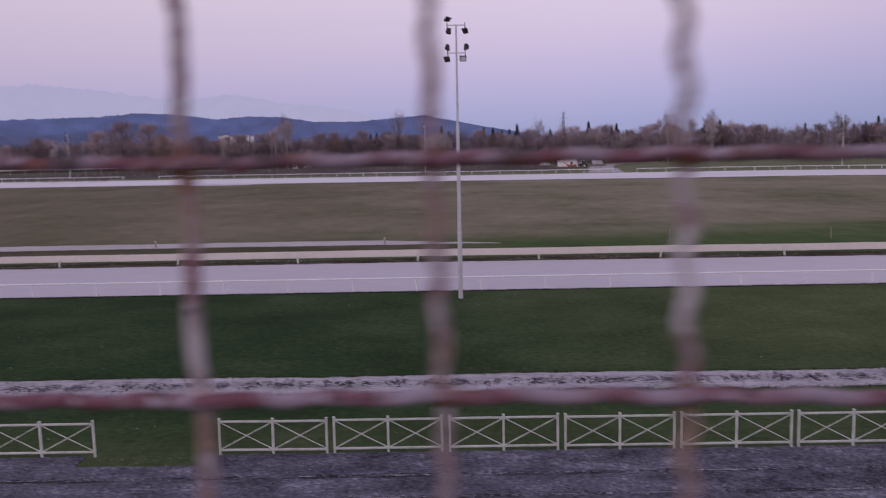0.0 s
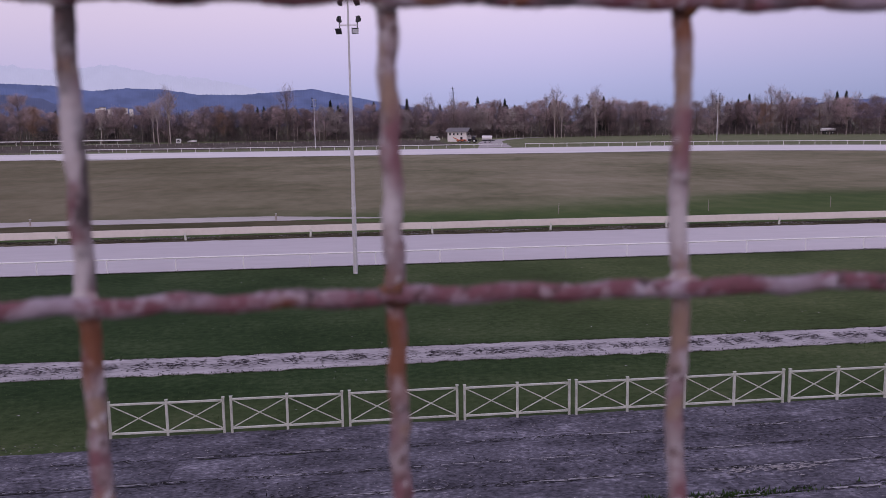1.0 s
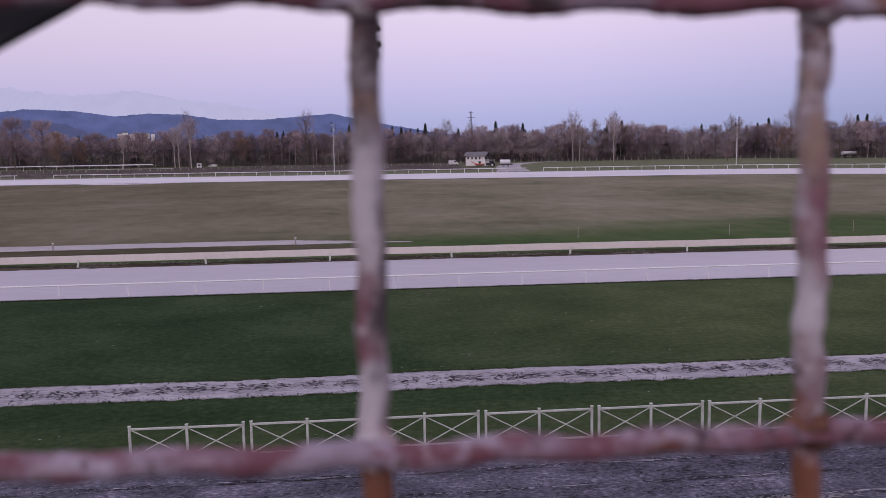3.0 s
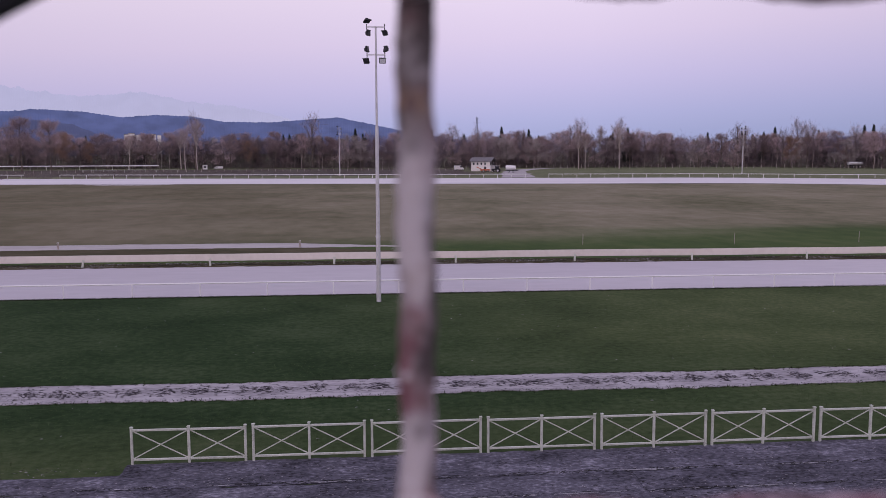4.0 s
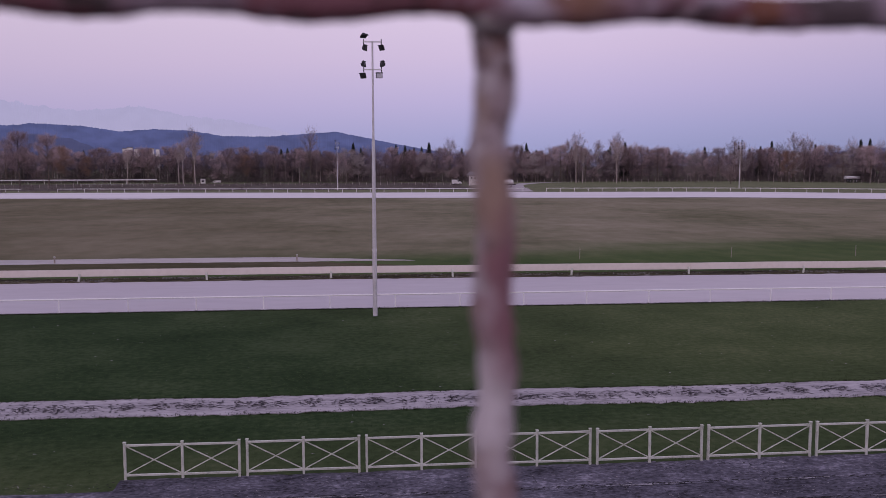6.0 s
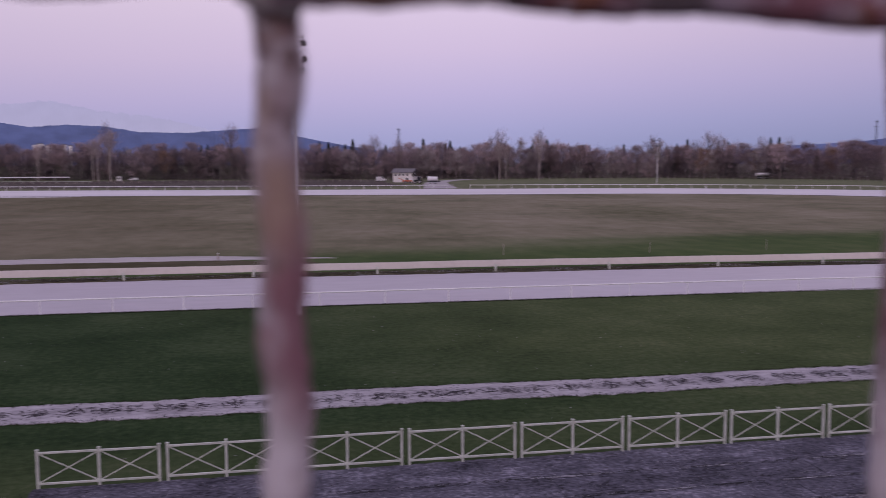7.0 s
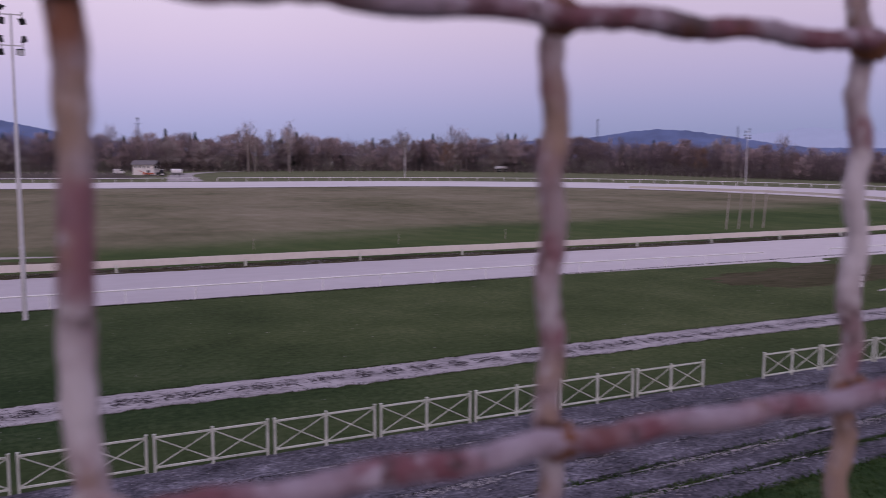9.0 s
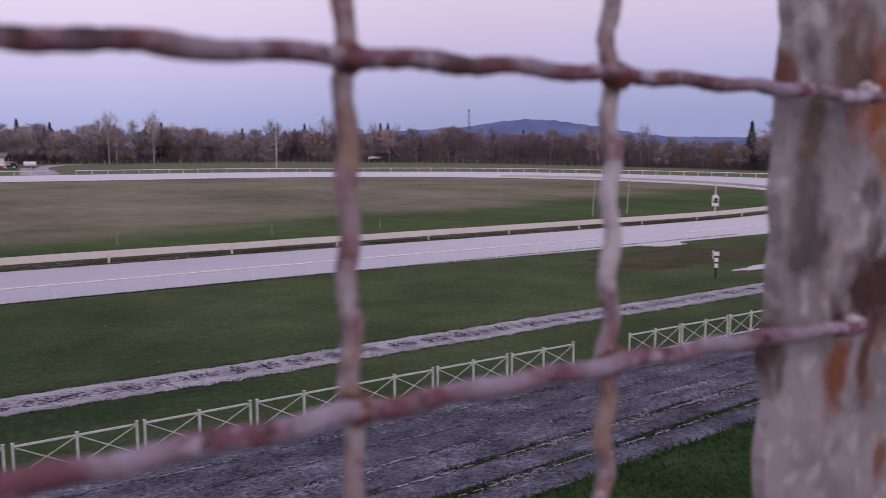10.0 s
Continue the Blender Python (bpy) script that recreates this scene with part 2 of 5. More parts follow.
def raw(name, verts, faces, mat, parent=None):
    me = bpy.data.meshes.new(name)
    me.from_pydata(verts, [], faces)
    me.materials.append(mat)
    ob = new(name, me)
    ob.parent = parent
    return ob


def thing(name, label, category, group="", place=(0, 0, 0), turn=0.0):
    ob = new(name)
    ob.matrix_basis = pose(*place, 0, 0, turn)
    return tagged(ob, label, category, group)


def box(bm, lo, hi, bevel=0.0):
    c = [(a + b) / 2 for a, b in zip(lo, hi)]
    s = [abs(b - a) for a, b in zip(lo, hi)]
    r = bmesh.ops.create_cube(bm, size=1.0, matrix=Matrix.Translation(c) @ Matrix.Diagonal((*s, 1)))
    if bevel:
        vs = set(r["verts"])
        bmesh.ops.bevel(bm, geom=[e for e in bm.edges if e.verts[0] in vs], offset=bevel, segments=1, affect="EDGES")
    return bm


def bar(bm, a, b, r1, r2=None, sides=8):
    a, b = Vector(a), Vector(b)
    d = b - a
    m = Matrix.Translation((a + b) / 2) @ d.to_track_quat("Z", "Y").to_matrix().to_4x4()
    bmesh.ops.create_cone(bm, cap_ends=True, segments=sides, radius1=r1, radius2=r1 if r2 is None else r2, depth=d.length, matrix=m)
    return bm


def plank(bm, a, b, w, h):
    """A straight bar of rectangular section from a to b."""
    a, b = Vector(a), Vector(b)
    d = b - a
    x = d.normalized()
    y = Vector((0, 1, 0)) if abs(x.y) < 0.9 else Vector((1, 0, 0))
    z = x.cross(y).normalized()
    m = Matrix((x, y, z)).transposed().to_4x4()
    bmesh.ops.create_cube(bm, size=1.0, matrix=Matrix.Translation((a + b) / 2) @ m @ Matrix.Diagonal((d.length, w, h, 1)))
    return bm


def tube(path, radii, sides=12):
    """A bent round bar through the given places."""
    bm = bmesh.new()
    rings = []
    for i, q in enumerate(path):
        d = (Vector(path[min(i + 1, len(path) - 1)]) - Vector(path[max(i - 1, 0)])).normalized()
        u = d.orthogonal().normalized() if abs(d.y) > 0.9 else Vector((0, 1, 0)).cross(d).normalized()
        v = d.cross(u)
        rings.append([bm.verts.new(Vector(q) + (u * math.cos(a) + v * math.sin(a)) * radii[i]) for a in [2 * math.pi * k / sides for k in range(sides)]])
    for r, s in zip(rings, rings[1:]):
        for k in range(sides):
            bm.faces.new((r[k], r[(k + 1) % sides], s[(k + 1) % sides], s[k]))
    bm.faces.new(rings[0][::-1])
    bm.faces.new(rings[-1])
    return bm


def smooth_line(points, step):
    """Places about step apart on a smooth curve through the points."""
    pts = [Vector((*q, 0)) for q in points]
    pts = [pts[0] * 2 - pts[1]] + pts + [pts[-1] * 2 - pts[-2]]
    out = []
    for i in range(1, len(pts) - 2):
        a, b, c, d = pts[i - 1:i + 3]
        n = max(2, int((c - b).length / step))
        for k in range(n):
            t = k / n
            out.append(0.5 * ((2 * b) + (c - a) * t + (2 * a - 5 * b + 4 * c - d) * t * t + (3 * b - a - 3 * c + d) * t ** 3))
    out.append(pts[-2])
    return out


def sheet(name, near, far, z, mat, label, category, rag=0.0, rag_size=1.0, thick=0.06):
    """A thin layer on the ground between two lines with equally many places, with ragged edges."""
    verts, faces = [], []
    for i, (a, b) in enumerate(zip(near, far)):
        ra = rag * noise.noise((a.x / rag_size, a.y / rag_size, 3.1)) + 0.5 * rag * noise.noise((a.x / rag_size * 3.7, a.y * 3.7, 8.0))
        rb = rag * noise.noise((b.x / rag_size, b.y / rag_size, 7.7)) + 0.5 * rag * noise.noise((b.x / rag_size * 3.7, b.y * 3.7, 1.0))
        d = (b - a).normalized()
        a, b = a + d * ra, b + d * rb
        verts += [(a.x, a.y, z - thick), (a.x, a.y, z), (b.x, b.y, z), (b.x, b.y, z - thick)]
        if i:
            k = 4 * i
            faces += [(k - 4 + j, k + j, k + j + 1, k - 3 + j) for j in range(3)]
    ob = raw(name, verts, faces, mat)
    return tagged(ob, label, category, kind="structure")


# ---------------------------------------------------------------- ground, track and paths
bm = bmesh.new()
bmesh.ops.create_grid(bm, x_segments=40, y_segments=40, size=4500)
bmesh.ops.translate(bm, verts=bm.verts, vec=(0, 1500, 0))
ground = mesh_object("ground", bm, grass)
tagged(ground, "short dark green grass round the race track", "grass", kind="structure")

INNER = [(-330, 67.6), (-200, 67.6), (-60, 67.8), (0, 67.7), (30, 67.0), (62, 66.1), (95, 66.4), (121, 73.6), (145, 89.5), (161, 116), (166, 142), (159, 173), (139, 204), (102, 225), (60, 230),
         (0, 238), (-100, 248), (-330, 262)]
OUTER = [(-330, 53.6), (-200, 53.6), (-60, 53.6), (0, 53.6), (35, 53.4), (63, 52.4), (105, 52.8), (150, 57.6), (186, 78), (208, 108), (215, 142), (206, 190), (181, 236), (121, 272), (65, 281),
         (0, 286), (-100, 300), (-330, 322)]


def paired(inner, outer, n):
    def spread(line):
        full = smooth_line(line, 2.0)
        at = [0.0]
        for a, b in zip(full, full[1:]):
            at.append(at[-1] + (b - a).length)
        want = np.linspace(0, at[-1], n)
        return [Vector((float(np.interp(w, at, [q.x for q in full])), float(np.interp(w, at, [q.y for q in full])), 0)) for w in want]
    return spread(inner), spread(outer)


inner_line, outer_line = paired(INNER, OUTER, 2200)
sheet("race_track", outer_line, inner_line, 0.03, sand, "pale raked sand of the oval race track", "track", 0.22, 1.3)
strip_near = [Vector((x, 30.8 + 0.2 * noise.noise((x / 9, 0, 0)), 0)) for x in np.arange(-90, 140, 0.12)]
strip_far = [Vector((q.x, q.y + 2.32, 0)) for q in strip_near]
path_sand = surface("trodden_sand", [(0.20, 0.187, 0.198), (0.36, 0.337, 0.355), (0.49, 0.460, 0.482)], (0.8, 5.0), 0.95, 0.8, 12.0, stretch=(0.4, 1, 1), mix=0.5, depth=0.04, gloss=0.05)
sheet("sand_path", strip_near, strip_far, 0.025, path_sand, "hoof-trodden strip of pale sand across the grass", "path", 0.16, 0.6)
back_near = [Vector((x, 80.6 - max(0, x + 20) * 0.02, 0)) for x in np.arange(-160, 5, 0.5)]
back_far = [Vector((q.x, q.y + 4.0 * min(1, max(0.02, (5 - q.x) / 13)), 0)) for q in back_near]
back_sand = surface("trodden_path", [(0.34, 0.315, 0.31), (0.43, 0.40, 0.395), (0.50, 0.465, 0.46)], (0.2, 2.5), 0.95, 0.3, 8.0, stretch=(0.3, 1, 1), gloss=0.05)
sheet("back_path", back_near, back_far, 0.075, back_sand, "pale sand path tapering into the infield grass", "path", 0.3, 1.5)
mud_near = [Vector((x, 73.0, 0)) for x in np.arange(-160, 6, 0.5)]
mud_far = [Vector((q.x, 80.3 - max(0, q.x + 20) * 0.02 - 4.5 * max(0, (q.x + 5) / 11), 0)) for q in mud_near]
sheet("worn_strip", mud_near, mud_far, 0.07, mud_grass, "dark worn grass beside the sand path", "grass", 0.3, 1.5)

# infield inside the track, one slightly raised sheet
ring = [q + (Vector((20, 150, 0)) - q).normalized() * (0.9 + 0.35 * noise.noise((q.x / 3, q.y / 3, 0))) for q in inner_line[::3]]
bm = bmesh.new()
bm.faces.new([bm.verts.new((q.x, q.y, 0.055)) for q in ring])
bmesh.ops.triangulate(bm, faces=bm.faces[:])
tagged(mesh_object("infield", bm, meadow), "dull brownish green infield grass", "grass", kind="structure")
INNER_Y = lambda x: np.interp(x, [-160, 0, 30, 62, 95], [67.7, 67.7, 67.0, 66.1, 66.4])
rail_near = [Vector((x, float(INNER_Y(x)) - 0.12, 0)) for x in np.arange(-160, 92, 0.4)]
rail_far = [Vector((q.x, q.y + 2.3 + 0.4 * noise.noise((q.x / 5, 2, 0)), 0)) for q in rail_near]
sheet("rail_verge", rail_near, rail_far, 0.066, mud_grass, "worn earth and grass under the inner rail", "ground", 0.3, 0.9, 0.03)

# ---------------------------------------------------------------- stepped concrete apron
apron = new("pavement")
tagged(apron, "old stepped concrete slabs with grassy joints", "pavement", kind="structure")
ROWS = [15.1, 16.4, 17.9, 19.4, 20.9, 22.5, 24.5]


def lie(x, v):
    """Where a line of the apron that is named by v lies at x: the rows fan out towards the stand."""
    return v + 0.0045 * (24.3 - v) * (x - 16)



def slab_mesh(w, d, seed):
    bm = bmesh.new()
    bmesh.ops.create_grid(bm, x_segments=14, y_segments=6, size=0.5)
    for v in bm.verts:
        v.co = Vector((v.co.x * w, v.co.y * d, 0))
        e = max(abs(v.co.x) / (w / 2), abs(v.co.y) / (d / 2))
        v.co.z = 0.012 * noise.noise((v.co.x * 1.3 + seed * 7, v.co.y * 1.3, seed)) - (0.008 if e > 0.99 else 0)
        if e > 0.99:
            v.co.x += 0.05 * noise.noise((v.co.x * 3, v.co.y * 3, seed + 5.0))
            v.co.y += 0.05 * noise.noise((v.co.x * 3, v.co.y * 3, seed + 9.0))
    r = bmesh.ops.extrude_face_region(bm, geom=bm.faces[:])
    top = {v for g in r["geom"] if isinstance(g, bmesh.types.BMVert) for v in [g]}
    for v in bm.verts:
        if v not in top:
            v.co.z = -0.12
    me = bpy.data.meshes.new("concrete_slab")
    bm.to_mesh(me)
    bm.free()
    me.materials.append(concrete)
    return me


slab_kinds = [slab_mesh(3.985, 1.0, s) for s in range(4)]
for r in range(6):
    y0, y1 = ROWS[r], ROWS[r + 1]
    gap = (0.24, 0.2, 0.05, 0.05, 0.05, 0.05)[r]
    x = -22.0 + (r * 1.37) % 2.0 if r < 5 else -22.95
    k = 0
    while x < 64:
        me = slab_kinds[(r * 3 + k) % 4]
        ob = new("concrete_slab", me)
        ob.parent = apron
        front = y1 - gap - (0.82 if r == 5 and -10.9 < x + 1.98 < -7.2 else 0)      # the gap in the barrier is grown over
        mid = (y0 + front) / 2
        ob.matrix_basis = pose(x + 1.98, lie(x + 1.98, mid), 0.03 + 0.08 * (5 - r) + random.uniform(-0.008, 0.008), random.uniform(-0.35, 0.35), random.uniform(-0.12, 0.12),
                               math.degrees(0.0045 * (24.3 - mid)) + random.uniform(-0.1, 0.1)) @ Matrix.Diagonal((1, front - y0, 1, 1))
        x += 3.965
        k += 1

bank_a = [Vector((x, 6.0, 0)) for x in np.arange(-20, 64, 0.4)]
bank_b = [Vector((q.x, lie(q.x, 15.12), 0)) for q in bank_a]
sheet("grass_bank", bank_a, bank_b, 0.40, bank_grass, "grass level with the concrete apron", "grass", 0.1, 1.0, 0.42)
# worn pale edges of the steps, broken here and there
chalk_edge = surface("worn_edge", [(0.15, 0.145, 0.16), (0.29, 0.28, 0.30), (0.46, 0.44, 0.47)], (1.5, 12.0), 0.95, 0.4, 30.0)
for r in range(5):
    y1, gap = ROWS[r + 1], (0.24, 0.2, 0.05, 0.05, 0.05)[r]
    verts, faces = [], []
    run = 0
    for x in np.arange(-21, 62, 0.09):
        w = 0.10 * (noise.noise((x * 0.45, r * 9.0, 0)) + 0.6 * noise.noise((x * 2.6, r * 5.0, 3)) + 0.8 * noise.noise((x * 11.0, r * 7.0, 1)) + (0.34 if r < 3 else 0.2))
        if w < 0.012:
            run = 0
            continue
        z = 0.056 + 0.08 * (5 - r)
        y = lie(x, y1 - gap + 0.01) + 0.03 * noise.noise((x * 1.9, r * 3.0, 5))
        verts += [(x, y - w, z), (x, y, z)]
        k = len(verts)
        if run:
            faces.append((k - 4, k - 2, k - 1, k - 3))
        run = 1
    tagged(raw("worn_edges", verts, faces, chalk_edge, apron), kind="stuff")

# ---------------------------------------------------------------- white barrier panels
def barrier_panel():
    t = thing("fence_panel", "white painted metal barrier panel with two crossed bays", "fence", "barrier panels beside the track")
    L, H = 3.31, 1.06
    for x in (0.03, L / 2, L - 0.03):
        bm = bmesh.new()
        box(bm, (x - 0.035, -0.035, 0), (x + 0.035, 0.035, 1.12), 0.006)
        box(bm, (x - 0.045, -0.045, 1.12), (x + 0.045, 0.045, 1.14))
        part("post", bm, white_paint, t)
    for z in (0.16, H - 0.02):
        for a, b in ((0.065, L / 2 - 0.035), (L / 2 + 0.035, L - 0.065)):
            part("rail", box(bmesh.new(), (a, -0.028, z - 0.028), (b, 0.028, z + 0.028), 0.004), white_paint, t)
    for a, b in ((0.065, L / 2 - 0.035), (L / 2 + 0.035, L - 0.065)):
        part("brace", plank(bmesh.new(), (a, -0.012, 0.19), (b, -0.012, H - 0.05), 0.011, 0.032), white_paint, t)
        part("brace", plank(bmesh.new(), (a, 0.012, H - 0.05), (b, 0.012, 0.19), 0.011, 0.032), white_paint, t)
    return t


panel = barrier_panel()
starts = [-7.0 + 3.475 * i for i in range(9)] + [27.2 + 3.45 * i for i in range(9)] + [-14.05 - 3.485 * i for i in range(3)]
for i, x in enumerate(starts):
    m = pose(x, (24.25 if x > 26 else 24.38) + random.uniform(-0.02, 0.02), 0, random.uniform(-0.6, 0.6), random.uniform(-0.15, 0.15), random.uniform(-0.4, 0.4))
    if i == 0:
        panel.matrix_basis = m
    else:
        copy_thing(panel, m)


# ---------------------------------------------------------------- rails of the track
def thin_rail(points, gap, label, height=0.84, r=0.028, mat=white_paint, post_r=0.03):
    line = smooth_line(points, 2.0)
    t = thing("track_rail", label, "rail")
    part("rail", tube([(q.x, q.y, height) for q in line], [r] * len(line), 8), mat, t)
    run = 0.0
    for a, b in zip(line, line[1:]):
        d = (b - a).length
        while run < d:
            q = a + (b - a) * (run / d)
            part("post", bar(bmesh.new(), (q.x, q.y, 0), (q.x + random.uniform(-0.02, 0.02), q.y, height), post_r), mat, t)
            run += gap
        run -= d
    return t


thin_rail([(-60.6, 53.78), (0, 53.78), (35, 53.6), (58, 52.7)], 4.16, "thin white tubular rail along the sand track", 0.84, 0.05, bright_paint, 0.038)
thin_rail([(66, 52.4), (105, 52.9), (148, 57.5), (184, 77.6)], 4.16, "thin white tubular rail round the track bend", 0.84, 0.05, bright_paint, 0.038)


def broad_rail(points, gap, label, low, high):
    line = smooth_line(points, 3.0)
    t = thing("board_rail", label, "rail")
    bm = bmesh.new()
    prev = None
    for i, q in enumerate(line):
        d = (line[min(i + 1, len(line) - 1)] - line[max(i - 1, 0)]).normalized()
        nrm = Vector((-d.y, d.x, 0)) * 0.025
        sag = 0.025 * noise.noise((q.x / 6, q.y / 6, 2))
        cur = [bm.verts.new(v) for v in ((q.x - nrm.x, q.y - nrm.y, low + sag), (q.x - nrm.x, q.y - nrm.y, high + sag), (q.x + nrm.x, q.y + nrm.y, high + sag), (q.x + nrm.x, q.y + nrm.y, low + sag))]
        if prev:
            for k in range(4):
                bm.faces.new((prev[k], cur[k], cur[(k + 1) % 4], prev[(k + 1) % 4]))
        else:
            bm.faces.new(cur[::-1])
        prev = cur
    bm.faces.new(prev)
    part("board", bm, cream_rail, t)
    run = 0.0
    for a, b in zip(line, line[1:]):
        d = (b - a).length
        while run < d:
            q = a + (b - a) * (run / d)
            lean = random.uniform(-0.12, 0.06)
            part("post", bar(bmesh.new(), (q.x + lean * 0.5, q.y - 0.1, 0), (q.x - lean * 0.5, q.y - 0.06, low + 0.2), 0.085), white_paint, t)
            run += gap
        run -= d
    return t


broad_rail([(-139.8, 68.1), (-60, 68.2), (0, 68.05), (30, 67.5), (62, 66.7), (95, 67.0), (120.6, 74.1), (144.5, 89.9), (160.4, 116.2), (165.3, 142), (158.4, 170.7), (150, 184)],
           9.78, "broad cream board rail round the infield on white posts", 0.45, 1.0)
thin_rail([(-330, 325), (-200, 313.5), (-118.5, 305)], 4.7, "white outer rail of the far straight", 1.25, 0.085, bright_paint, 0.065)
thin_rail([(-106, 303.6), (0, 289), (53, 284.8)], 4.7, "white outer rail of the far straight", 1.25, 0.085, bright_paint, 0.065)
thin_rail([(-127, 392), (-84, 388)], 4.7, "low pale rail on the rough ground before the woods", 1.1, 0.06, white_paint, 0.06)
thin_rail([(60.5, 283.9), (121, 274), (181, 238), (206, 191), (214, 142), (207, 106), (190, 78)], 4.7, "white outer rail round the far bend", 1.25, 0.075, bright_paint, 0.065)


# ---------------------------------------------------------------- floodlight masts
lens_glass = surface("lamp_glass", [(0.5, 0.5, 0.55), (0.65, 0.65, 0.7), (0.75, 0.75, 0.8)], (5, 20), 0.15, 0)


def flood_head(t, x, z, turn, tilt, lit=False, size=0.84):
    m = Matrix.Translation((x, -0.05, z)) @ pose(0, 0, 0, tilt, 0, turn) @ Matrix.Scale(size, 4)
    bm = bmesh.new()
    box(bm, (-0.23, -0.08, -0.19), (0.23, 0.05, 0.19), 0.025)
    box(bm, (-0.11, 0.05, -0.11), (0.11, 0.18, 0.11), 0.025)
    box(bm, (-0.25, -0.11, 0.18), (0.25, -0.02, 0.215))
    bmesh.ops.transform(bm, matrix=m, verts=bm.verts)
    h = part("floodlight", bm, dark_steel, t)
    bm = bmesh.new()
    box(bm, (-0.19, -0.095, -0.15), (0.19, -0.078, 0.15))
    bmesh.ops.transform(bm, matrix=m, verts=bm.verts)
    part("glass", bm, lens_glass if lit else dark_steel, h)


def mast(place, label, height=16.26, wide=0.52, size=0.84, lit=(6,), stout=1.0):
    t = thing("floodlight_mast", label, "floodlight", "floodlight masts", place)
    part("pole", bar(bmesh.new(), (0, 0, 4.0), (0, 0, 10.5), 0.12 * stout, 0.10 * stout, 16), steel, t)
    part("pole", bar(bmesh.new(), (0, 0, 0), (0, 0, 4.0), 0.14 * stout, 0.13 * stout, 16), steel, t)
    part("pole", bar(bmesh.new(), (0, 0, 10.5), (0, 0, height + 0.05), 0.07 * stout, 0.05 * stout, 16), steel, t)
    part("collar", bar(bmesh.new(), (0, 0, 3.96), (0, 0, 4.08), 0.16 * stout, 0.125 * stout, 16), steel, t)
    k = wide / 0.52
    for z in (height, height - 1.6 * k):
        part("crossbar", box(bmesh.new(), (-wide, -0.03, z - 0.03), (wide, 0.03, z + 0.03)), steel, t)
        for x in (-wide, wide):
            part("bracket", box(bmesh.new(), (x - 0.025, -0.025, z - 0.16), (x + 0.025, 0.025, z + 0.16)), dark_steel, t)
    heads = ((-0.50, 0.34, 30, 60), (-0.44, -0.36, 65, 0), (0.54, -0.34, -50, 25), (-0.52, -1.30, 70, -10), (0.58, -1.28, -65, -10), (-0.56, -1.96, -35, 20), (0.38, -1.94, 5, 10))
    for i, (x, z, turn, tilt) in enumerate(heads):
        flood_head(t, x * k, height + z * k, turn, tilt, i in lit, size)
    return t


mast((0.48, 50.8, 0), "tall grey steel floodlight mast on the grass by the track")
far_mast = mast((-10.7, 315, 0), "tall grey floodlight mast beyond the far rail", 17.6, 0.66, 1.25, (1, 2, 4, 6), 1.25)
for x, y in ((142, 315), (213, 203), (-150, 330)):
    copy_thing(far_mast, pose(x, y, 0, 0, 0, 150 if x > 100 else 20))

# ---------------------------------------------------------------- distance: hills and mountains
def ridge(name, profile, dist, mat, label, rough=0.05):
    """A long hill: azimuth and height in degrees as seen from the stand, filled out with a body behind its crest."""
    az = np.arange(profile[0][0], profile[-1][0], 0.06)
    el = np.interp(az, [a for a, _ in profile], [e for _, e in profile])
    verts, faces = [], []
    for i, (a, e) in enumerate(zip(az, el)):
        e = e + rough * (noise.noise((a * 2.1, dist, 0)) + 0.6 * noise.noise((a * 9.0, dist, 4)) + 0.45 * noise.noise((a * 31.0, dist, 2)))
        s, c = math.sin(radians(a)), math.cos(radians(a))
        h = dist * math.tan(radians(max(e, 0.05))) + 9
        verts += [(s * dist * 0.93, c * dist * 0.93, -2), (s * dist * 0.97, c * dist * 0.97, h * 0.62), (s * dist, c * dist, h), (s * dist * 1.04, c * dist * 1.04, h * 0.5), (s * dist * 1.06, c * dist * 1.06, -2)]
        if i:
            k = 5 * i
            faces += [(k - 5 + j, k + j, k + j + 1, k - 4 + j) for j in range(4)]
    return tagged(raw(name, verts, faces, mat), label, "hill", kind="structure")


# aerial haze put into the ridges' own colours, which glow evenly
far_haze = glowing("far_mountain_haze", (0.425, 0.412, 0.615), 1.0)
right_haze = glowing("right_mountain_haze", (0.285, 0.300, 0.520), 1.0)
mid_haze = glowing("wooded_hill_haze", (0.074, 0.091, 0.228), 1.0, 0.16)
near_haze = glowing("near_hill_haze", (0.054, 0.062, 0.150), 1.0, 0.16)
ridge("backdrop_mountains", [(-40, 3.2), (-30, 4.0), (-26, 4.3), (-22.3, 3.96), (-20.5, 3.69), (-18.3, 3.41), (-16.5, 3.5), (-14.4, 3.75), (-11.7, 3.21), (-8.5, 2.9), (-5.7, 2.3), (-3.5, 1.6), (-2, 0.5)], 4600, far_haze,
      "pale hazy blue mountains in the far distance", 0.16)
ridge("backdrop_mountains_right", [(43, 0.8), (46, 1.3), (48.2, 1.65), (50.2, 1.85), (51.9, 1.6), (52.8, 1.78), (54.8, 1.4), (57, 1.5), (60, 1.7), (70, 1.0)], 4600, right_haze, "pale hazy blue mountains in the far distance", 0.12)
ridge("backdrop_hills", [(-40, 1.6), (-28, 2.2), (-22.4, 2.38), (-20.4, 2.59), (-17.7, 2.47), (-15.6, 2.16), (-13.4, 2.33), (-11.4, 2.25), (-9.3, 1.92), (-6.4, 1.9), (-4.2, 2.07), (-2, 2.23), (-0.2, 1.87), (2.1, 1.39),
      (5, 0.9), (9, 0.4)], 3600, mid_haze, "wooded hills on the horizon, dark blue with haze")
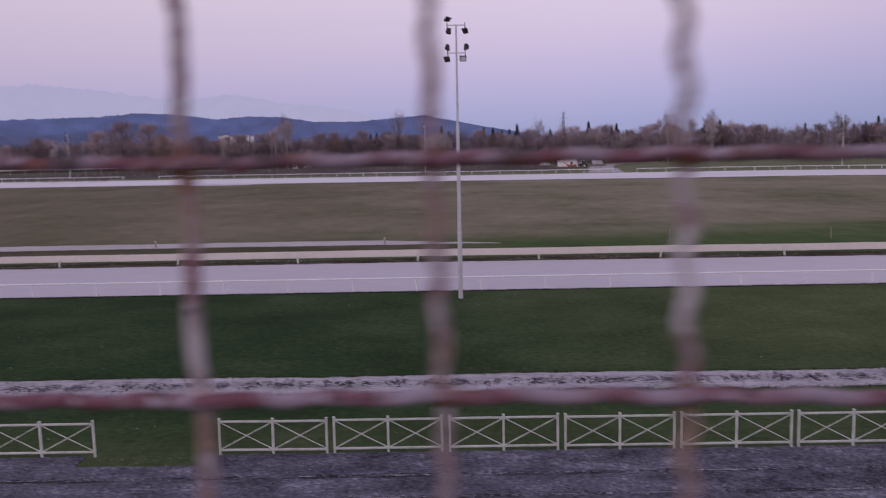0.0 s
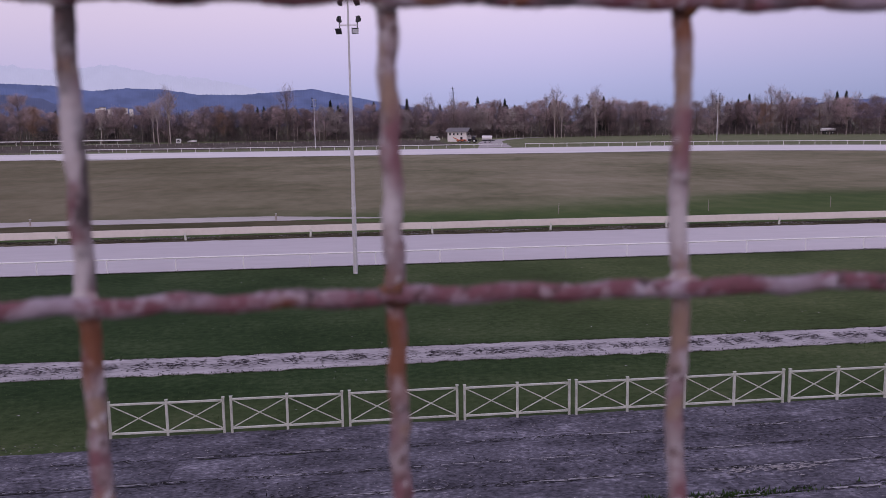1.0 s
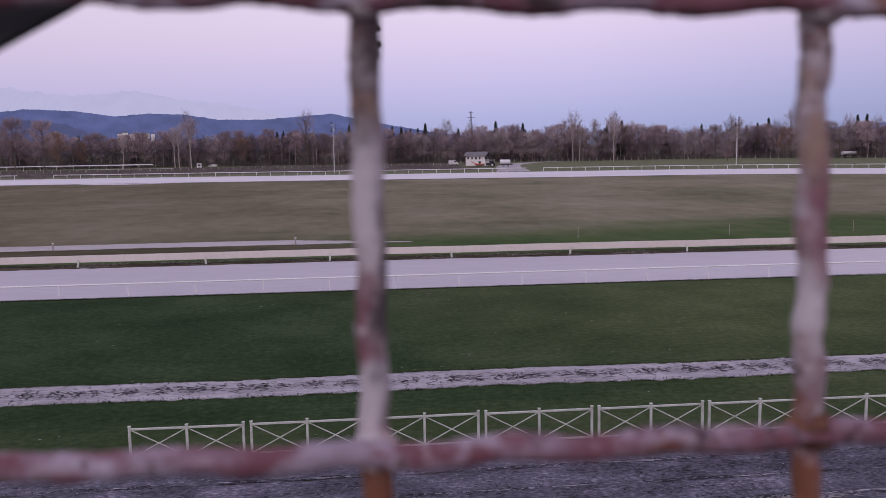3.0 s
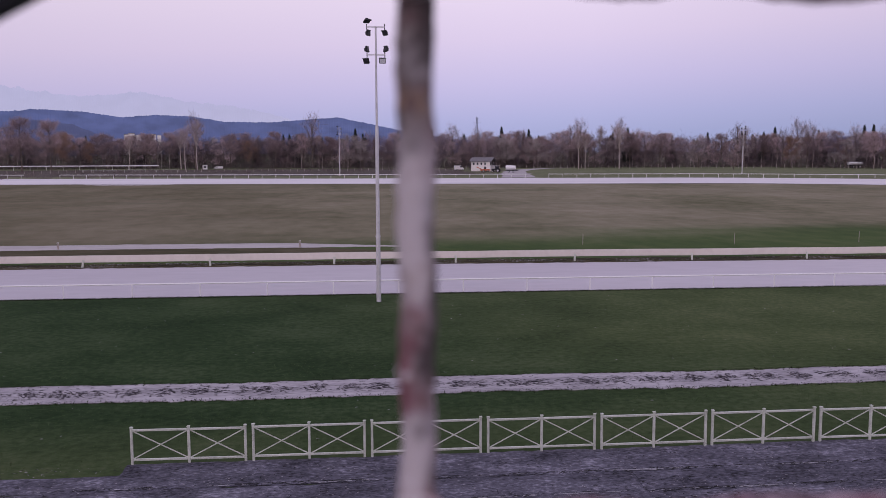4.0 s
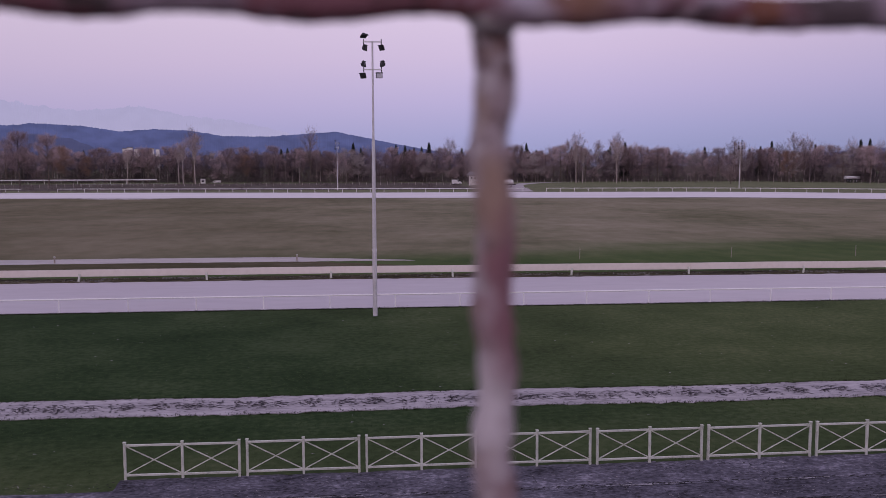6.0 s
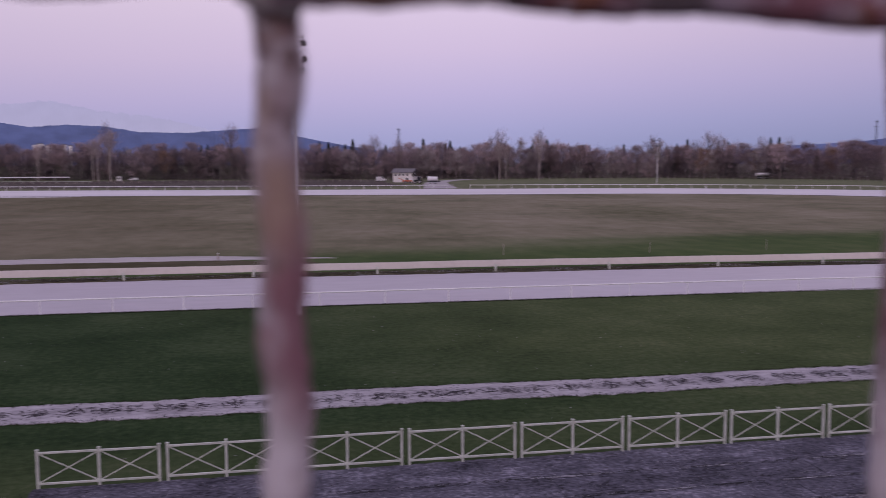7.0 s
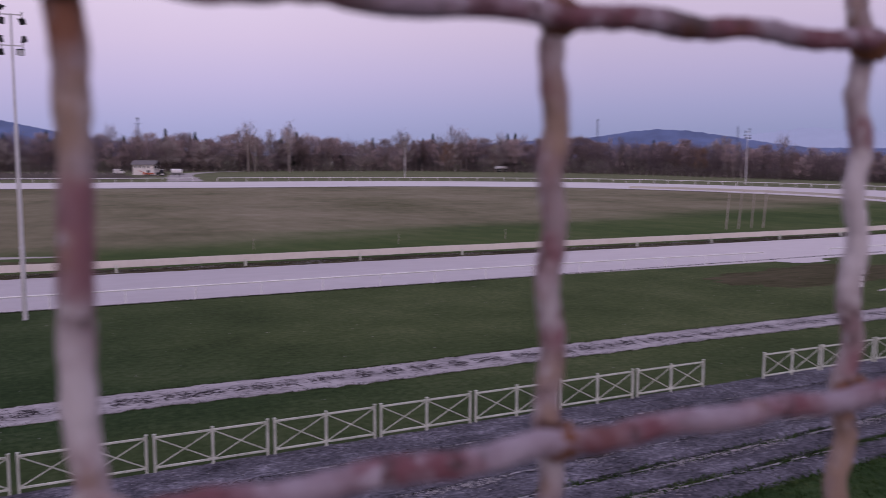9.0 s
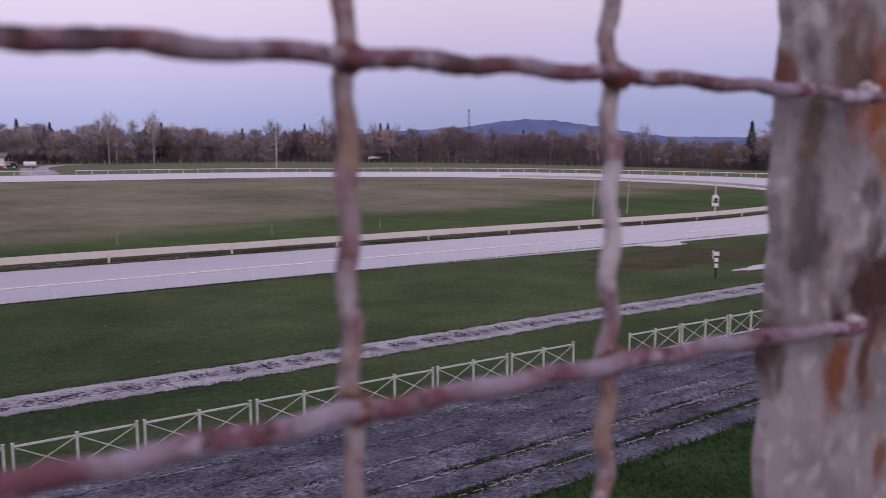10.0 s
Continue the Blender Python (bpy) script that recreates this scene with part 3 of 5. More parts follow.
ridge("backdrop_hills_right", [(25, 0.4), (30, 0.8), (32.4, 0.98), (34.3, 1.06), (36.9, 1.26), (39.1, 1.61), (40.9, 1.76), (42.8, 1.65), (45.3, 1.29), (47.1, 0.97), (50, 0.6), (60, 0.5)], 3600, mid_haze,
      "wooded hill on the horizon, dark blue with haze")
ridge("backdrop_near_hill", [(-40, 1.0), (-25, 1.3), (-22.4, 1.48), (-20.6, 1.95), (-18.4, 1.71), (-16.8, 1.03), (-15, 0.5)], 2600, near_haze, "dark wooded hill behind the trees, bluish with haze")

# ---------------------------------------------------------------- woods
def edge_distance(a):
    """How far the edge of the woods stands at azimuth a."""
    return float(np.interp(a, [-45, -20, 0, 15, 25, 36, 46, 57, 75], [610, 500, 455, 466, 490, 455, 390, 330, 290]))


def slivers(verts, faces, c, n, spread, length, width, up=0.4):
    for _ in range(n):
        q = Vector(c) + Vector((random.gauss(0, spread[0]), random.gauss(0, spread[1]), random.gauss(0, spread[2])))
        d = Vector((random.gauss(0, 1), random.gauss(0, 1), random.gauss(up, 0.8))).normalized() * length * random.uniform(0.5, 1.3)
        s = d.cross(Vector((random.gauss(0, 1), random.gauss(0, 1), random.gauss(0, 1)))).normalized() * width
        k = len(verts)
        verts += [q - s, q + s, q + d]
        faces.append((k, k + 1, k + 2))


def bare_tree(h, crown_mat, trunk_mat, n, wide, label, low=0.25, dense=30, steep=1.0):
    t = thing("tree", label, "tree", "trees at the edge of the woods")
    bm = bmesh.new()
    bend = random.uniform(-0.03, 0.03) * h
    bar(bm, (0, 0, -0.3), (bend * 0.4, 0, h * 0.35), 0.013 * h, 0.009 * h, 7)
    bar(bm, (bend * 0.4, 0, h * 0.345), (bend, 0, h * 0.9), 0.009 * h, 0.002 * h, 6)
    verts, faces = [], []
    for _ in range(n):
        z = random.uniform(low, 0.82) * h
        a = random.uniform(0, 6.283)
        f = (z / h - low) / (1 - low)
        reach = wide * h * math.sin(math.pi * min(1, 0.18 + 0.8 * f)) * random.uniform(0.45, 1.0)
        top = z + random.uniform(0.08, 0.24) * h * steep
        if top > 0.92 * h:
            top = h * random.uniform(0.84, 1.0)
        reach *= 1.25 - 0.75 * (top / h) ** 2
        tip = Vector((math.cos(a) * reach, math.sin(a) * reach, top))
        foot = Vector((bend * z / h, 0, z))
        bar(bm, foot, tip, 0.0050 * h * (1.2 - f), 0.0016 * h, 4)
        for q in (0.55, 0.8, 0.95, 1.05):
            c = foot.lerp(tip, q)
            slivers(verts, faces, c, dense, (0.036 * h, 0.036 * h, 0.030 * h), 0.07 * h, 0.0018 * h, 0.7)
            for _ in range(2):
                side = c + Vector((random.gauss(0, 0.05), random.gauss(0, 0.05), random.uniform(0.0, 0.09))) * h
                bar(bm, c, side, 0.0022 * h, 0.0010 * h, 3)
    part("trunk", bm, trunk_mat, t)
    raw("crown", verts, faces, crown_mat, t)
    return t


def conifer(h, label):
    t = thing("conifer_tree", label, "tree", "conifers in the woods")
    part("trunk", bar(bmesh.new(), (0, 0, -0.3), (0, 0, h * 0.96), 0.014 * h, 0.002 * h, 6), bark, t)
    verts, faces = [], []
    z = 0.10 * h
    while z < 0.985 * h:
        f = 1 - z / h
        r = 0.21 * h * f ** 0.8 * random.uniform(0.7, 1.2) + 0.006 * h
        for a in np.arange(0, 6.28, 0.42):
            a += random.uniform(-0.3, 0.3)
            k = r * random.uniform(0.7, 1.15)
            tip = Vector((math.cos(a) * k, math.sin(a) * k, z - 0.3 * k + random.uniform(-0.02, 0.02) * h))
            for q in (0.3, 0.6, 0.9):
                slivers(verts, faces, Vector((0, 0, z)).lerp(tip, q), 5, (0.022 * h * (f + 0.1), 0.022 * h * (f + 0.1), 0.014 * h), 0.05 * h * f + 0.016 * h, 0.010 * h * f + 0.003 * h, -0.1)
        z += 0.032 * h
    raw("crown", verts, faces, needle, t)
    return t


kinds = [bare_tree(20, twigs, bark, 30, 0.34, "bare brown deciduous tree at the edge of the woods"),
         bare_tree(18, grey_twigs, bark, 30, 0.42, "bare spreading greyish tree at the edge of the woods", 0.12),
         bare_tree(22, twigs, pale_bark, 20, 0.22, "tall slender bare tree with a pale trunk", 0.4, 9, 1.4),
         bare_tree(16, twigs, bark, 34, 0.42, "bushy bare tree at the edge of the woods", 0.05),
         bare_tree(17, rusty_leaf, bark, 34, 0.34, "tree with withered russet leaves at the edge of the woods", 0.12),
         bare_tree(21, twigs, bark, 26, 0.26, "tall bare tree rising above the woods", 0.25, 7, 1.5)]
firs = [conifer(19, "dark green conifer among bare trees"), conifer(22, "tall dark green spruce among bare trees")]


def plant(kind, a, extra, size, first=set()):
    d = edge_distance(a) + extra
    place = (math.sin(radians(a)) * d, math.cos(radians(a)) * d, 0)
    m = pose(*place, 0, 0, random.uniform(0, 360))
    kind_m = m @ Matrix.Diagonal((size, size, size, 1))
    if kind.name not in first:
        first.add(kind.name)
        kind.matrix_basis = kind_m
        return kind
    ob = copy_thing(kind, m)
    ob.matrix_basis = kind_m
    return ob


a = -34.0
while a < 64:
    k = random.choices(range(6), (6, 2.5, 0.5, 5, 2.2 if a > 34 else 0.7, 2))[0]
    plant(kinds[k], a, random.uniform(-4, 30), random.uniform(0.78, 1.04) * float(np.interp(a, [34, 44, 50, 64], [1.0, 0.86, 0.66, 0.7])))
    a += random.uniform(0.22, 0.52)
a = -33.0
while a < 62:
    plant(firs[random.randrange(2)], a, random.uniform(15, 60), random.uniform(0.80, 1.06) * (1.0 if -6 < a < 34 else 0.85 if a < 45 else 0.55))
    a += random.choice((0.15, 0.3, 0.5, 2.2)) if -6 < a < 34 else random.uniform(1.5, 4.0)
# the trees that stand out above the rest; slender pale trunks in front of the wood
for a, s, e in ((-11.84, 0.98, -32), (-11.1, 1.12, -36), (13.97, 0.86, -34), (14.4, 0.8, -30), (16.61, 1.0, -34), (-15.2, 0.8, -25)):
    plant(kinds[2], a, e, s)
for a, k, s, e in ((-11.2, 5, 1.34, -15), (-12.1, 2, 0.95, -15), (-3.7, 5, 1.36, 5), (14.0, 5, 1.20, -14), (13.4, 5, 1.05, 0), (16.6, 5, 1.20, -12), (27.4, 5, 1.18, 4), (28.0, 5, 1.12, 8), (23.9, 5, 1.10, 10), (27.1, 4, 0.95, -12), (11.2, 1, 0.9, -8), (8.8, 1, 0.92, -6), (30.2, 1, 0.9, -14), (19.2, 0, 0.95, 0), (-19.0, 4, 1.15, -8), (21.6, 1, 0.85, -30), (56.6, 4, 1.15, -4), (5.6, 5, 1.1, 6), (9.2, 1, 0.95, -5), (48.5, 5, 0.85, 0), (-22.0, 5, 1.15, 0)):
    plant(kinds[k], a, e, s)
plant(firs[1], 55.1, 10, 0.86)
for a, s, e in ((-21.3, 1.30, -62), (-19.7, 1.24, -58), (-22.8, 1.1, -50), (-14.0, 0.95, -20), (-9.0, 0.95, -15)):
    plant(kinds[0], a, e, s)
plant(kinds[3], 23.74, -66, 0.8)
plant(kinds[4], 57.8, -4, 1.1)
for a, s in ((-5.6, 0.98), (-7.3, 0.88), (-14.4, 0.8), (-4.7, 0.95), (-5.2, 1.0)):
    plant(firs[0], a, 24, s)

# deep wood behind the first trees
verts, faces = [], []
for a in np.arange(-38, 68, 0.09):
    d = edge_distance(a)
    for q in range(26):
        dd = d + 4 + random.uniform(0, 50)
        top = float(np.interp(a, [38, 46, 52], [14.6, 10.8, 8.0])) + 2.5 * noise.noise((a * 0.8, 0, 0)) + 2 * noise.noise((a * 3.0, 5, 0))
        z = random.uniform(0, 1) * top
        c = (math.sin(radians(a)) * dd, math.cos(radians(a)) * dd, z)
        slivers(verts, faces, c, 14, (1.3, 1.3, 1.3), 2.1, 0.055, 1.0)
tagged(raw("woods", verts, faces, woods_mat), "dense bare brown woodland in winter dusk", "woods", kind="stuff")
verts, faces = [], []
for _ in range(320):
    a = random.uniform(-36, 66)
    d = edge_distance(a) + random.uniform(-2, 25)
    x, y, h, w = math.sin(radians(a)) * d, math.cos(radians(a)) * d, random.uniform(6, 15), random.uniform(0.09, 0.2)
    lean = random.gauss(0, 0.05) * h
    k = len(verts)
    verts += [(x - w, y, 0), (x + w * 0.5, y - w, 0), (x + w * 0.5, y + w, 0), (x + lean, y, h)]
    faces += [(k, k + 1, k + 3), (k + 1, k + 2, k + 3), (k + 2, k, k + 3)]
tagged(raw("tree_trunks", verts, faces, pale_bark), "slender pale trunks standing in the woodland", "tree trunks", kind="stuff")
verts, faces = [], []
for a in np.arange(-38, 68, 0.05):
    d = edge_distance(a)
    for q in range(5):
        dd = d + random.uniform(-6, 8)
        c = (math.sin(radians(a)) * dd, math.cos(radians(a)) * dd, random.uniform(0, 2.6))
        slivers(verts, faces, c, 5, (0.8, 0.8, 0.5), 1.1, 0.09, 0.8)
tagged(raw("undergrowth", verts, faces, scrub), "scrubby brown undergrowth at the foot of the woods", "shrubs", kind="stuff")

# ---------------------------------------------------------------- rusty wire grid in front of the eye
def layer(scale, lo, hi, detail=4.0, seed=0.0, stretch=(1, 1, 1)):
    mp = n.new("ShaderNodeMapping")
    mp.inputs["Location"].default_value = (seed, seed * 2, seed * 3)
    mp.inputs["Scale"].default_value = stretch
    l.new(co.outputs["Object"], mp.inputs[0])
    t = n.new("ShaderNodeTexNoise")
    t.inputs["Scale"].default_value, t.inputs["Detail"].default_value = scale, detail
    l.new(mp.outputs[0], t.inputs["Vector"])
    r = n.new("ShaderNodeMapRange")
    r.inputs["From Min"].default_value, r.inputs["From Max"].default_value = lo, hi
    l.new(t.outputs["Fac"], r.inputs["Value"])
    return r.outputs[0]


def over(under, colour, fac):
    m = n.new("ShaderNodeMix")
    m.data_type = "RGBA"
    l.new(fac, m.inputs["Factor"])
    if isinstance(under, tuple):
        m.inputs["A"].default_value = (*under, 1)
    else:
        l.new(under, m.inputs["A"])
    m.inputs["B"].default_value = (*colour, 1)
    return m.outputs["Result"]


def flaking(name, layers, base, seed, rough=0.7, bump_scale=260.0, depth=0.0012):
    """Old paint in layers over rusting steel."""
    global n, l, co
    m = bpy.data.materials.new(name)
    m.use_nodes = True
    n, l = m.node_tree.nodes, m.node_tree.links
    b = n["Principled BSDF"]
    b.inputs["Roughness"].default_value = rough
    b.inputs["Specular IOR Level"].default_value = 0.3
    co = n.new("ShaderNodeTexCoord")
    c = base
    for i, (colour, scale, lo, hi, stretch, *band) in enumerate(layers):
        f = layer(scale, lo, hi, 5, seed + 4.3 * i, stretch)
        if band:
            sp = n.new("ShaderNodeSeparateXYZ")
            l.new(co.outputs["Object"], sp.inputs[0])
            r = n.new("ShaderNodeMapRange")
            r.inputs["From Min"].default_value, r.inputs["From Max"].default_value = band
            l.new(sp.outputs["X"], r.inputs["Value"])
            q = n.new("ShaderNodeMath")
            q.operation = "MULTIPLY"
            l.new(f, q.inputs[0])
            l.new(r.outputs[0], q.inputs[1])
            f = q.outputs[0]
        c = over(c, colour, f)
    l.new(c, b.inputs["Base Color"])
    bp = n.new("ShaderNodeBump")
    bp.inputs["Strength"].default_value, bp.inputs["Distance"].default_value = 0.8, depth
    bt = n.new("ShaderNodeTexNoise")
    bt.inputs["Scale"].default_value, bt.inputs["Detail"].default_value = bump_scale, 6
    l.new(co.outputs["Object"], bt.inputs["Vector"])
    l.new(bt.outputs["Fac"], bp.inputs["Height"])
    l.new(bp.outputs[0], b.inputs["Normal"])
    return m


ALL = (1, 1, 1)
ROSE, PALE, TAN, RUSTY, BLACKISH = (0.215, 0.100, 0.118), (0.540, 0.490, 0.510), (0.300, 0.205, 0.160), (0.205, 0.080, 0.043), (0.055, 0.040, 0.040)
MOTTLED = [(ROSE, 60, 0.46, 0.58, ALL), (PALE, 52, 0.51, 0.60, ALL), (TAN, 62, 0.56, 0.66, ALL), (BLACKISH, 75, 0.57, 0.65, ALL), (PALE, 190, 0.57, 0.64, ALL), ((0.130, 0.080, 0.080), 240, 0.56, 0.66, ALL)]
CALMER = [(ROSE, 60, 0.47, 0.62, ALL), ((0.420, 0.365, 0.385), 52, 0.50, 0.64, ALL), (TAN, 70, 0.55, 0.66, ALL), ((0.12, 0.085, 0.085), 85, 0.62, 0.72, ALL), ((0.46, 0.41, 0.43), 190, 0.57, 0.66, ALL), ((0.130, 0.080, 0.080), 240, 0.57, 0.68, ALL)]
UPRIGHT = [flaking("flaking_upright_paint", MOTTLED if q < 3 else CALMER, (0.250, 0.175, 0.185) if q < 4 else (0.315, 0.245, 0.255), 1.0 + 13.0 * q) for q in range(7)]
RED_PAINT = flaking("flaking_red_wire", [((0.290, 0.215, 0.262), 60, 0.50, 0.66, ALL), ((0.165, 0.062, 0.038), 55, 0.60, 0.68, ALL), ((0.425, 0.375, 0.440), 75, 0.53, 0.66, ALL), ((0.045, 0.028, 0.029), 80, 0.60, 0.67, ALL), ((0.330, 0.250, 0.280), 190, 0.58, 0.66, ALL), ((0.100, 0.050, 0.055), 230, 0.56, 0.68, ALL)], (0.165, 0.066, 0.082), 57.0)
CHALK = flaking("chalky_weld", [((0.30, 0.2, 0.2), 120, 0.48, 0.6, ALL)], (0.50, 0.45, 0.45), 3.0)
RUST = flaking("rusty_weld", [((0.07, 0.03, 0.02), 120, 0.48, 0.6, ALL)], (0.17, 0.07, 0.035), 5.0)

def weld_stain(m, x, z, radius, colour, drip, grain=55.0, most=1.0):
    """Rust spreading round a weld and running down from it."""
    n, l = m.node_tree.nodes, m.node_tree.links
    b = n["Principled BSDF"]
    old = b.inputs["Base Color"].links[0].from_socket
    co = n.new("ShaderNodeTexCoord")
    mp = n.new("ShaderNodeMapping")
    mp.inputs["Location"].default_value = (-x, 0, -z * drip)
    mp.inputs["Scale"].default_value = (1, 0, drip)
    l.new(co.outputs["Object"], mp.inputs[0])
    ln = n.new("ShaderNodeVectorMath")
    ln.operation = "LENGTH"
    l.new(mp.outputs[0], ln.inputs[0])
    t = n.new("ShaderNodeTexNoise")
    t.inputs["Scale"].default_value, t.inputs["Detail"].default_value = grain, 6.0
    l.new(co.outputs["Object"], t.inputs["Vector"])
    q = n.new("ShaderNodeMath")
    q.operation = "MULTIPLY_ADD"
    q.inputs[1].default_value = -radius * 2.2
    l.new(t.outputs["Fac"], q.inputs[0])
    l.new(ln.outputs["Value"], q.inputs[2])
    r = n.new("ShaderNodeMapRange")
    r.inputs["From Min"].default_value, r.inputs["From Max"].default_value = 0.0, -radius * 0.75
    r.inputs["To Max"].default_value = most
    l.new(q.outputs[0], r.inputs["Value"])
    mx = n.new("ShaderNodeMix")
    mx.data_type = "RGBA"
    l.new(r.outputs[0], mx.inputs["Factor"])
    l.new(old, mx.inputs["A"])
    mx.inputs["B"].default_value = (*colour, 1)
    l.new(mx.outputs["Result"], b.inputs["Base Color"])


ZB = 8.980
grid = thing("wire_grid", "rusty crimped wire grid with flaking paint", "wire fence")


def droop(x):
    """How the upper cross wire runs down towards the post."""
    return float(np.interp(x, [-0.26, -0.06, 0.1, 0.2, 0.5], [0.0016, 0.0016, -0.0008, -0.0026, -0.0024]))


def wire(name, a, b, wave, period, depth, seed, r=0.0034, paint=None, sag=0.0, bent=False):
    a, b = Vector(a), Vector(b)
    d = b - a
    n_steps = int(d.length / 0.0022)
    side = Vector((d.z, 0, -d.x)).normalized()
    path, radii = [], []
    for i in range(n_steps + 1):
        s = d.length * i / n_steps
        off = wave * (math.sin(2 * math.pi * s / period + seed + 0.9 * noise.noise((s * 20, seed, 0))) + 0.7 * noise.noise((s * 60, seed, 5)))
        y = depth * math.cos(math.pi * s / 0.1 + seed)
        path.append(a + d * (i / n_steps) + side * off + Vector((0, y, 0)))
        path[-1].z -= sag * min(1.0, max(0.0, (path[-1].x - 0.41) / 0.13)) ** 1.3
        if bent:
            path[-1].z += droop(path[-1].x)
        radii.append(r * (1 + 0.12 * noise.noise((s * 60, seed, 9)) + 0.14 * noise.noise((s * 190, seed, 3))))
    bm = tube(path, radii, 18)
    for v in bm.verts:
        v.co += Vector((noise.noise(v.co * 420), noise.noise(v.co * 420 + Vector((9, 0, 0))), noise.noise(v.co * 420 + Vector((0, 9, 0))))) * 0.00045
    part(name, bm, paint, grid, smooth=True)


YAW = -0.017
WAVES = {-2: 0.0003, -1: 0.0003, 0: 0.0003, 1: 0.0005, 2: 0.0009, 3: 0.0008, 4: 0.0017}
PERIODS = {2: (0.08, 4.0)}
THICK = {2: 0.0032, 3: 0.0030, 4: 0.0030}
TOP_SHIFT = {0: -0.0012, 1: 0.0, 2: -0.0008, 3: -0.001, 4: -0.002}
LOW_SHIFT = {0: -0.001, 1: 0.001, 2: 0.001, 3: 0.001}
# greyed paint towards the post
for x, z, radius in ((0.24, 0, 0.014), (0.29, 0, 0.018), (0.345, 0, 0.016), (0.39, 0, 0.014), (0.45, 0, 0.022), (0.505, 0, 0.020), (0.05, 0.0985, 0.010), (0.16, 0.0985, 0.014), (0.26, 0.0985, 0.016), (0.36, 0.0985, 0.012), (0.47, 0.0985, 0.020), (-0.01, 0, 0.010)):
    weld_stain(RED_PAINT, x, ZB + z, radius, (0.305, 0.255, 0.305), 1.0, 90.0, 0.75)
for x, z, radius, colour in ((0.312, 0, 0.009, (0.140, 0.050, 0.048)), (0.155, 0.0985, 0.008, BLACKISH), (0.115, 0.0985, 0.008, (0.19, 0.09, 0.05)), (0.235, 0.0985, 0.007, BLACKISH), (0.33, 0.0985, 0.008, BLACKISH), (0.015, 0.0985, 0.012, BLACKISH)):
    weld_stain(RED_PAINT, x, ZB + z, radius, colour, 1.0, 110.0, 0.85)
# rust, bare paint and blackish marks along each upright, the darkest towards its right: which one, height over the
# lower cross wire, size, colour, slenderness
for k, dx, z, radius, colour, drip in ((0, 0, -0.012, 0.008, RUSTY, 0.5), (0, -0.001, 0.055, 0.010, PALE, 0.5), (0, -0.002, 0.012, 0.007, PALE, 0.6), (0, 0.004, 0.030, 0.007, BLACKISH, 0.45), (0, 0.004, 0.050, 0.004, BLACKISH, 0.25), (0, 0.002, 0.092, 0.009, BLACKISH, 0.4), (0, 0.004, 0.006, 0.004, BLACKISH, 0.4),
                                       (1, 0, -0.018, 0.012, RUSTY, 0.45), (1, 0, 0.066, 0.005, TAN, 0.5), (1, 0, 0.106, 0.007, RUSTY, 0.5), (1, -0.002, 0.030, 0.007, PALE, 0.5), (1, 0.003, 0.050, 0.006, ROSE, 0.4),
                                       (2, 0, 0.092, 0.008, RUSTY, 0.5), (2, 0, 0.072, 0.006, TAN, 0.5), (2, 0.002, 0.050, 0.007, ROSE, 0.5), (2, 0, -0.014, 0.008, TAN, 0.5), (2, -0.002, 0.020, 0.008, PALE, 0.4),
                                       (3, 0, 0.070, 0.006, TAN, 0.5), (3, 0, 0.125, 0.009, RUSTY, 0.5), (4, 0, -0.002, 0.006, RUSTY, 0.8), (4, 0, -0.022, 0.008, TAN, 0.5), (4, -0.001, 0.050, 0.010, PALE, 0.4)):
    weld_stain(UPRIGHT[k + 2], 0.1 * k + dx, ZB + z, radius, colour, drip, 130.0, 0.95)
for k in range(-2, 5):
    hi, lo = TOP_SHIFT.get(k, 0), LOW_SHIFT.get(k, 0)
    y = 0.1 * k * math.sin(YAW)
    x_at = lambda z: 0.1 * k + lo + (hi - lo) * (z - ZB) / 0.1
    wire("upright_wire", (x_at(ZB - 0.14), y + 0.003, ZB - 0.14), (x_at(ZB + 0.24), y + 0.003, ZB + 0.24), WAVES[k], PERIODS.get(k, (0.027, 0))[0], 0.0010, PERIODS.get(k, (0, 1.7 * k + 3))[1], THICK.get(k, 0.0034), UPRIGHT[k + 2])
for k in range(-1, 3):
    z = ZB + 0.0985 * k
    wire("cross_wire", (-0.26, -0.26 * math.sin(YAW) - 0.0025, z), (0.552, 0.552 * math.sin(YAW) - 0.0025, z), 0.0006, 0.038, 0.0010, 2.3 * k + 1, 0.0031 if k < 1 else 0.0028, RED_PAINT, sag=0.0055 if k == 0 else 0.003, bent=k == 1)


def weld(x, z, mat, size=0.0055):
    bm = bmesh.new()
    bmesh.ops.create_icosphere(bm, subdivisions=2, radius=size)
    for v in bm.verts:
        v.co *= 1 + 0.35 * noise.noise((v.co.x * 300 + x * 90, v.co.y * 300, v.co.z * 300 + z))
        v.co.x *= 1.25
    bmesh.ops.translate(bm, verts=bm.verts, vec=(x, x * math.sin(YAW), z))
    part("weld", bm, mat, grid, smooth=True)


for k in range(-1, 5):
    hi, lo = TOP_SHIFT.get(k, 0), LOW_SHIFT.get(k, 0)
    weld(0.1 * k + hi, ZB + 0.0985 + droop(0.1 * k), CHALK if k in (1, 0) else RUST, 0.0048)
    weld(0.1 * k + lo, ZB, CHALK if k in (0, 2) else RUST, 0.0048)

for q in (0, 1):
    weld(0.549, ZB + 0.0985 * q - (0.003 if q else 0.0055), CHALK, 0.0052)

# dark flat brace running diagonally behind the grid
brace = thing("flat_brace", "dark flat steel brace running diagonally across the grid", "brace")
bm = bmesh.new()
run = Vector((1, 0, 0.53)).normalized()
lift = Vector((-run.z, 0, run.x))
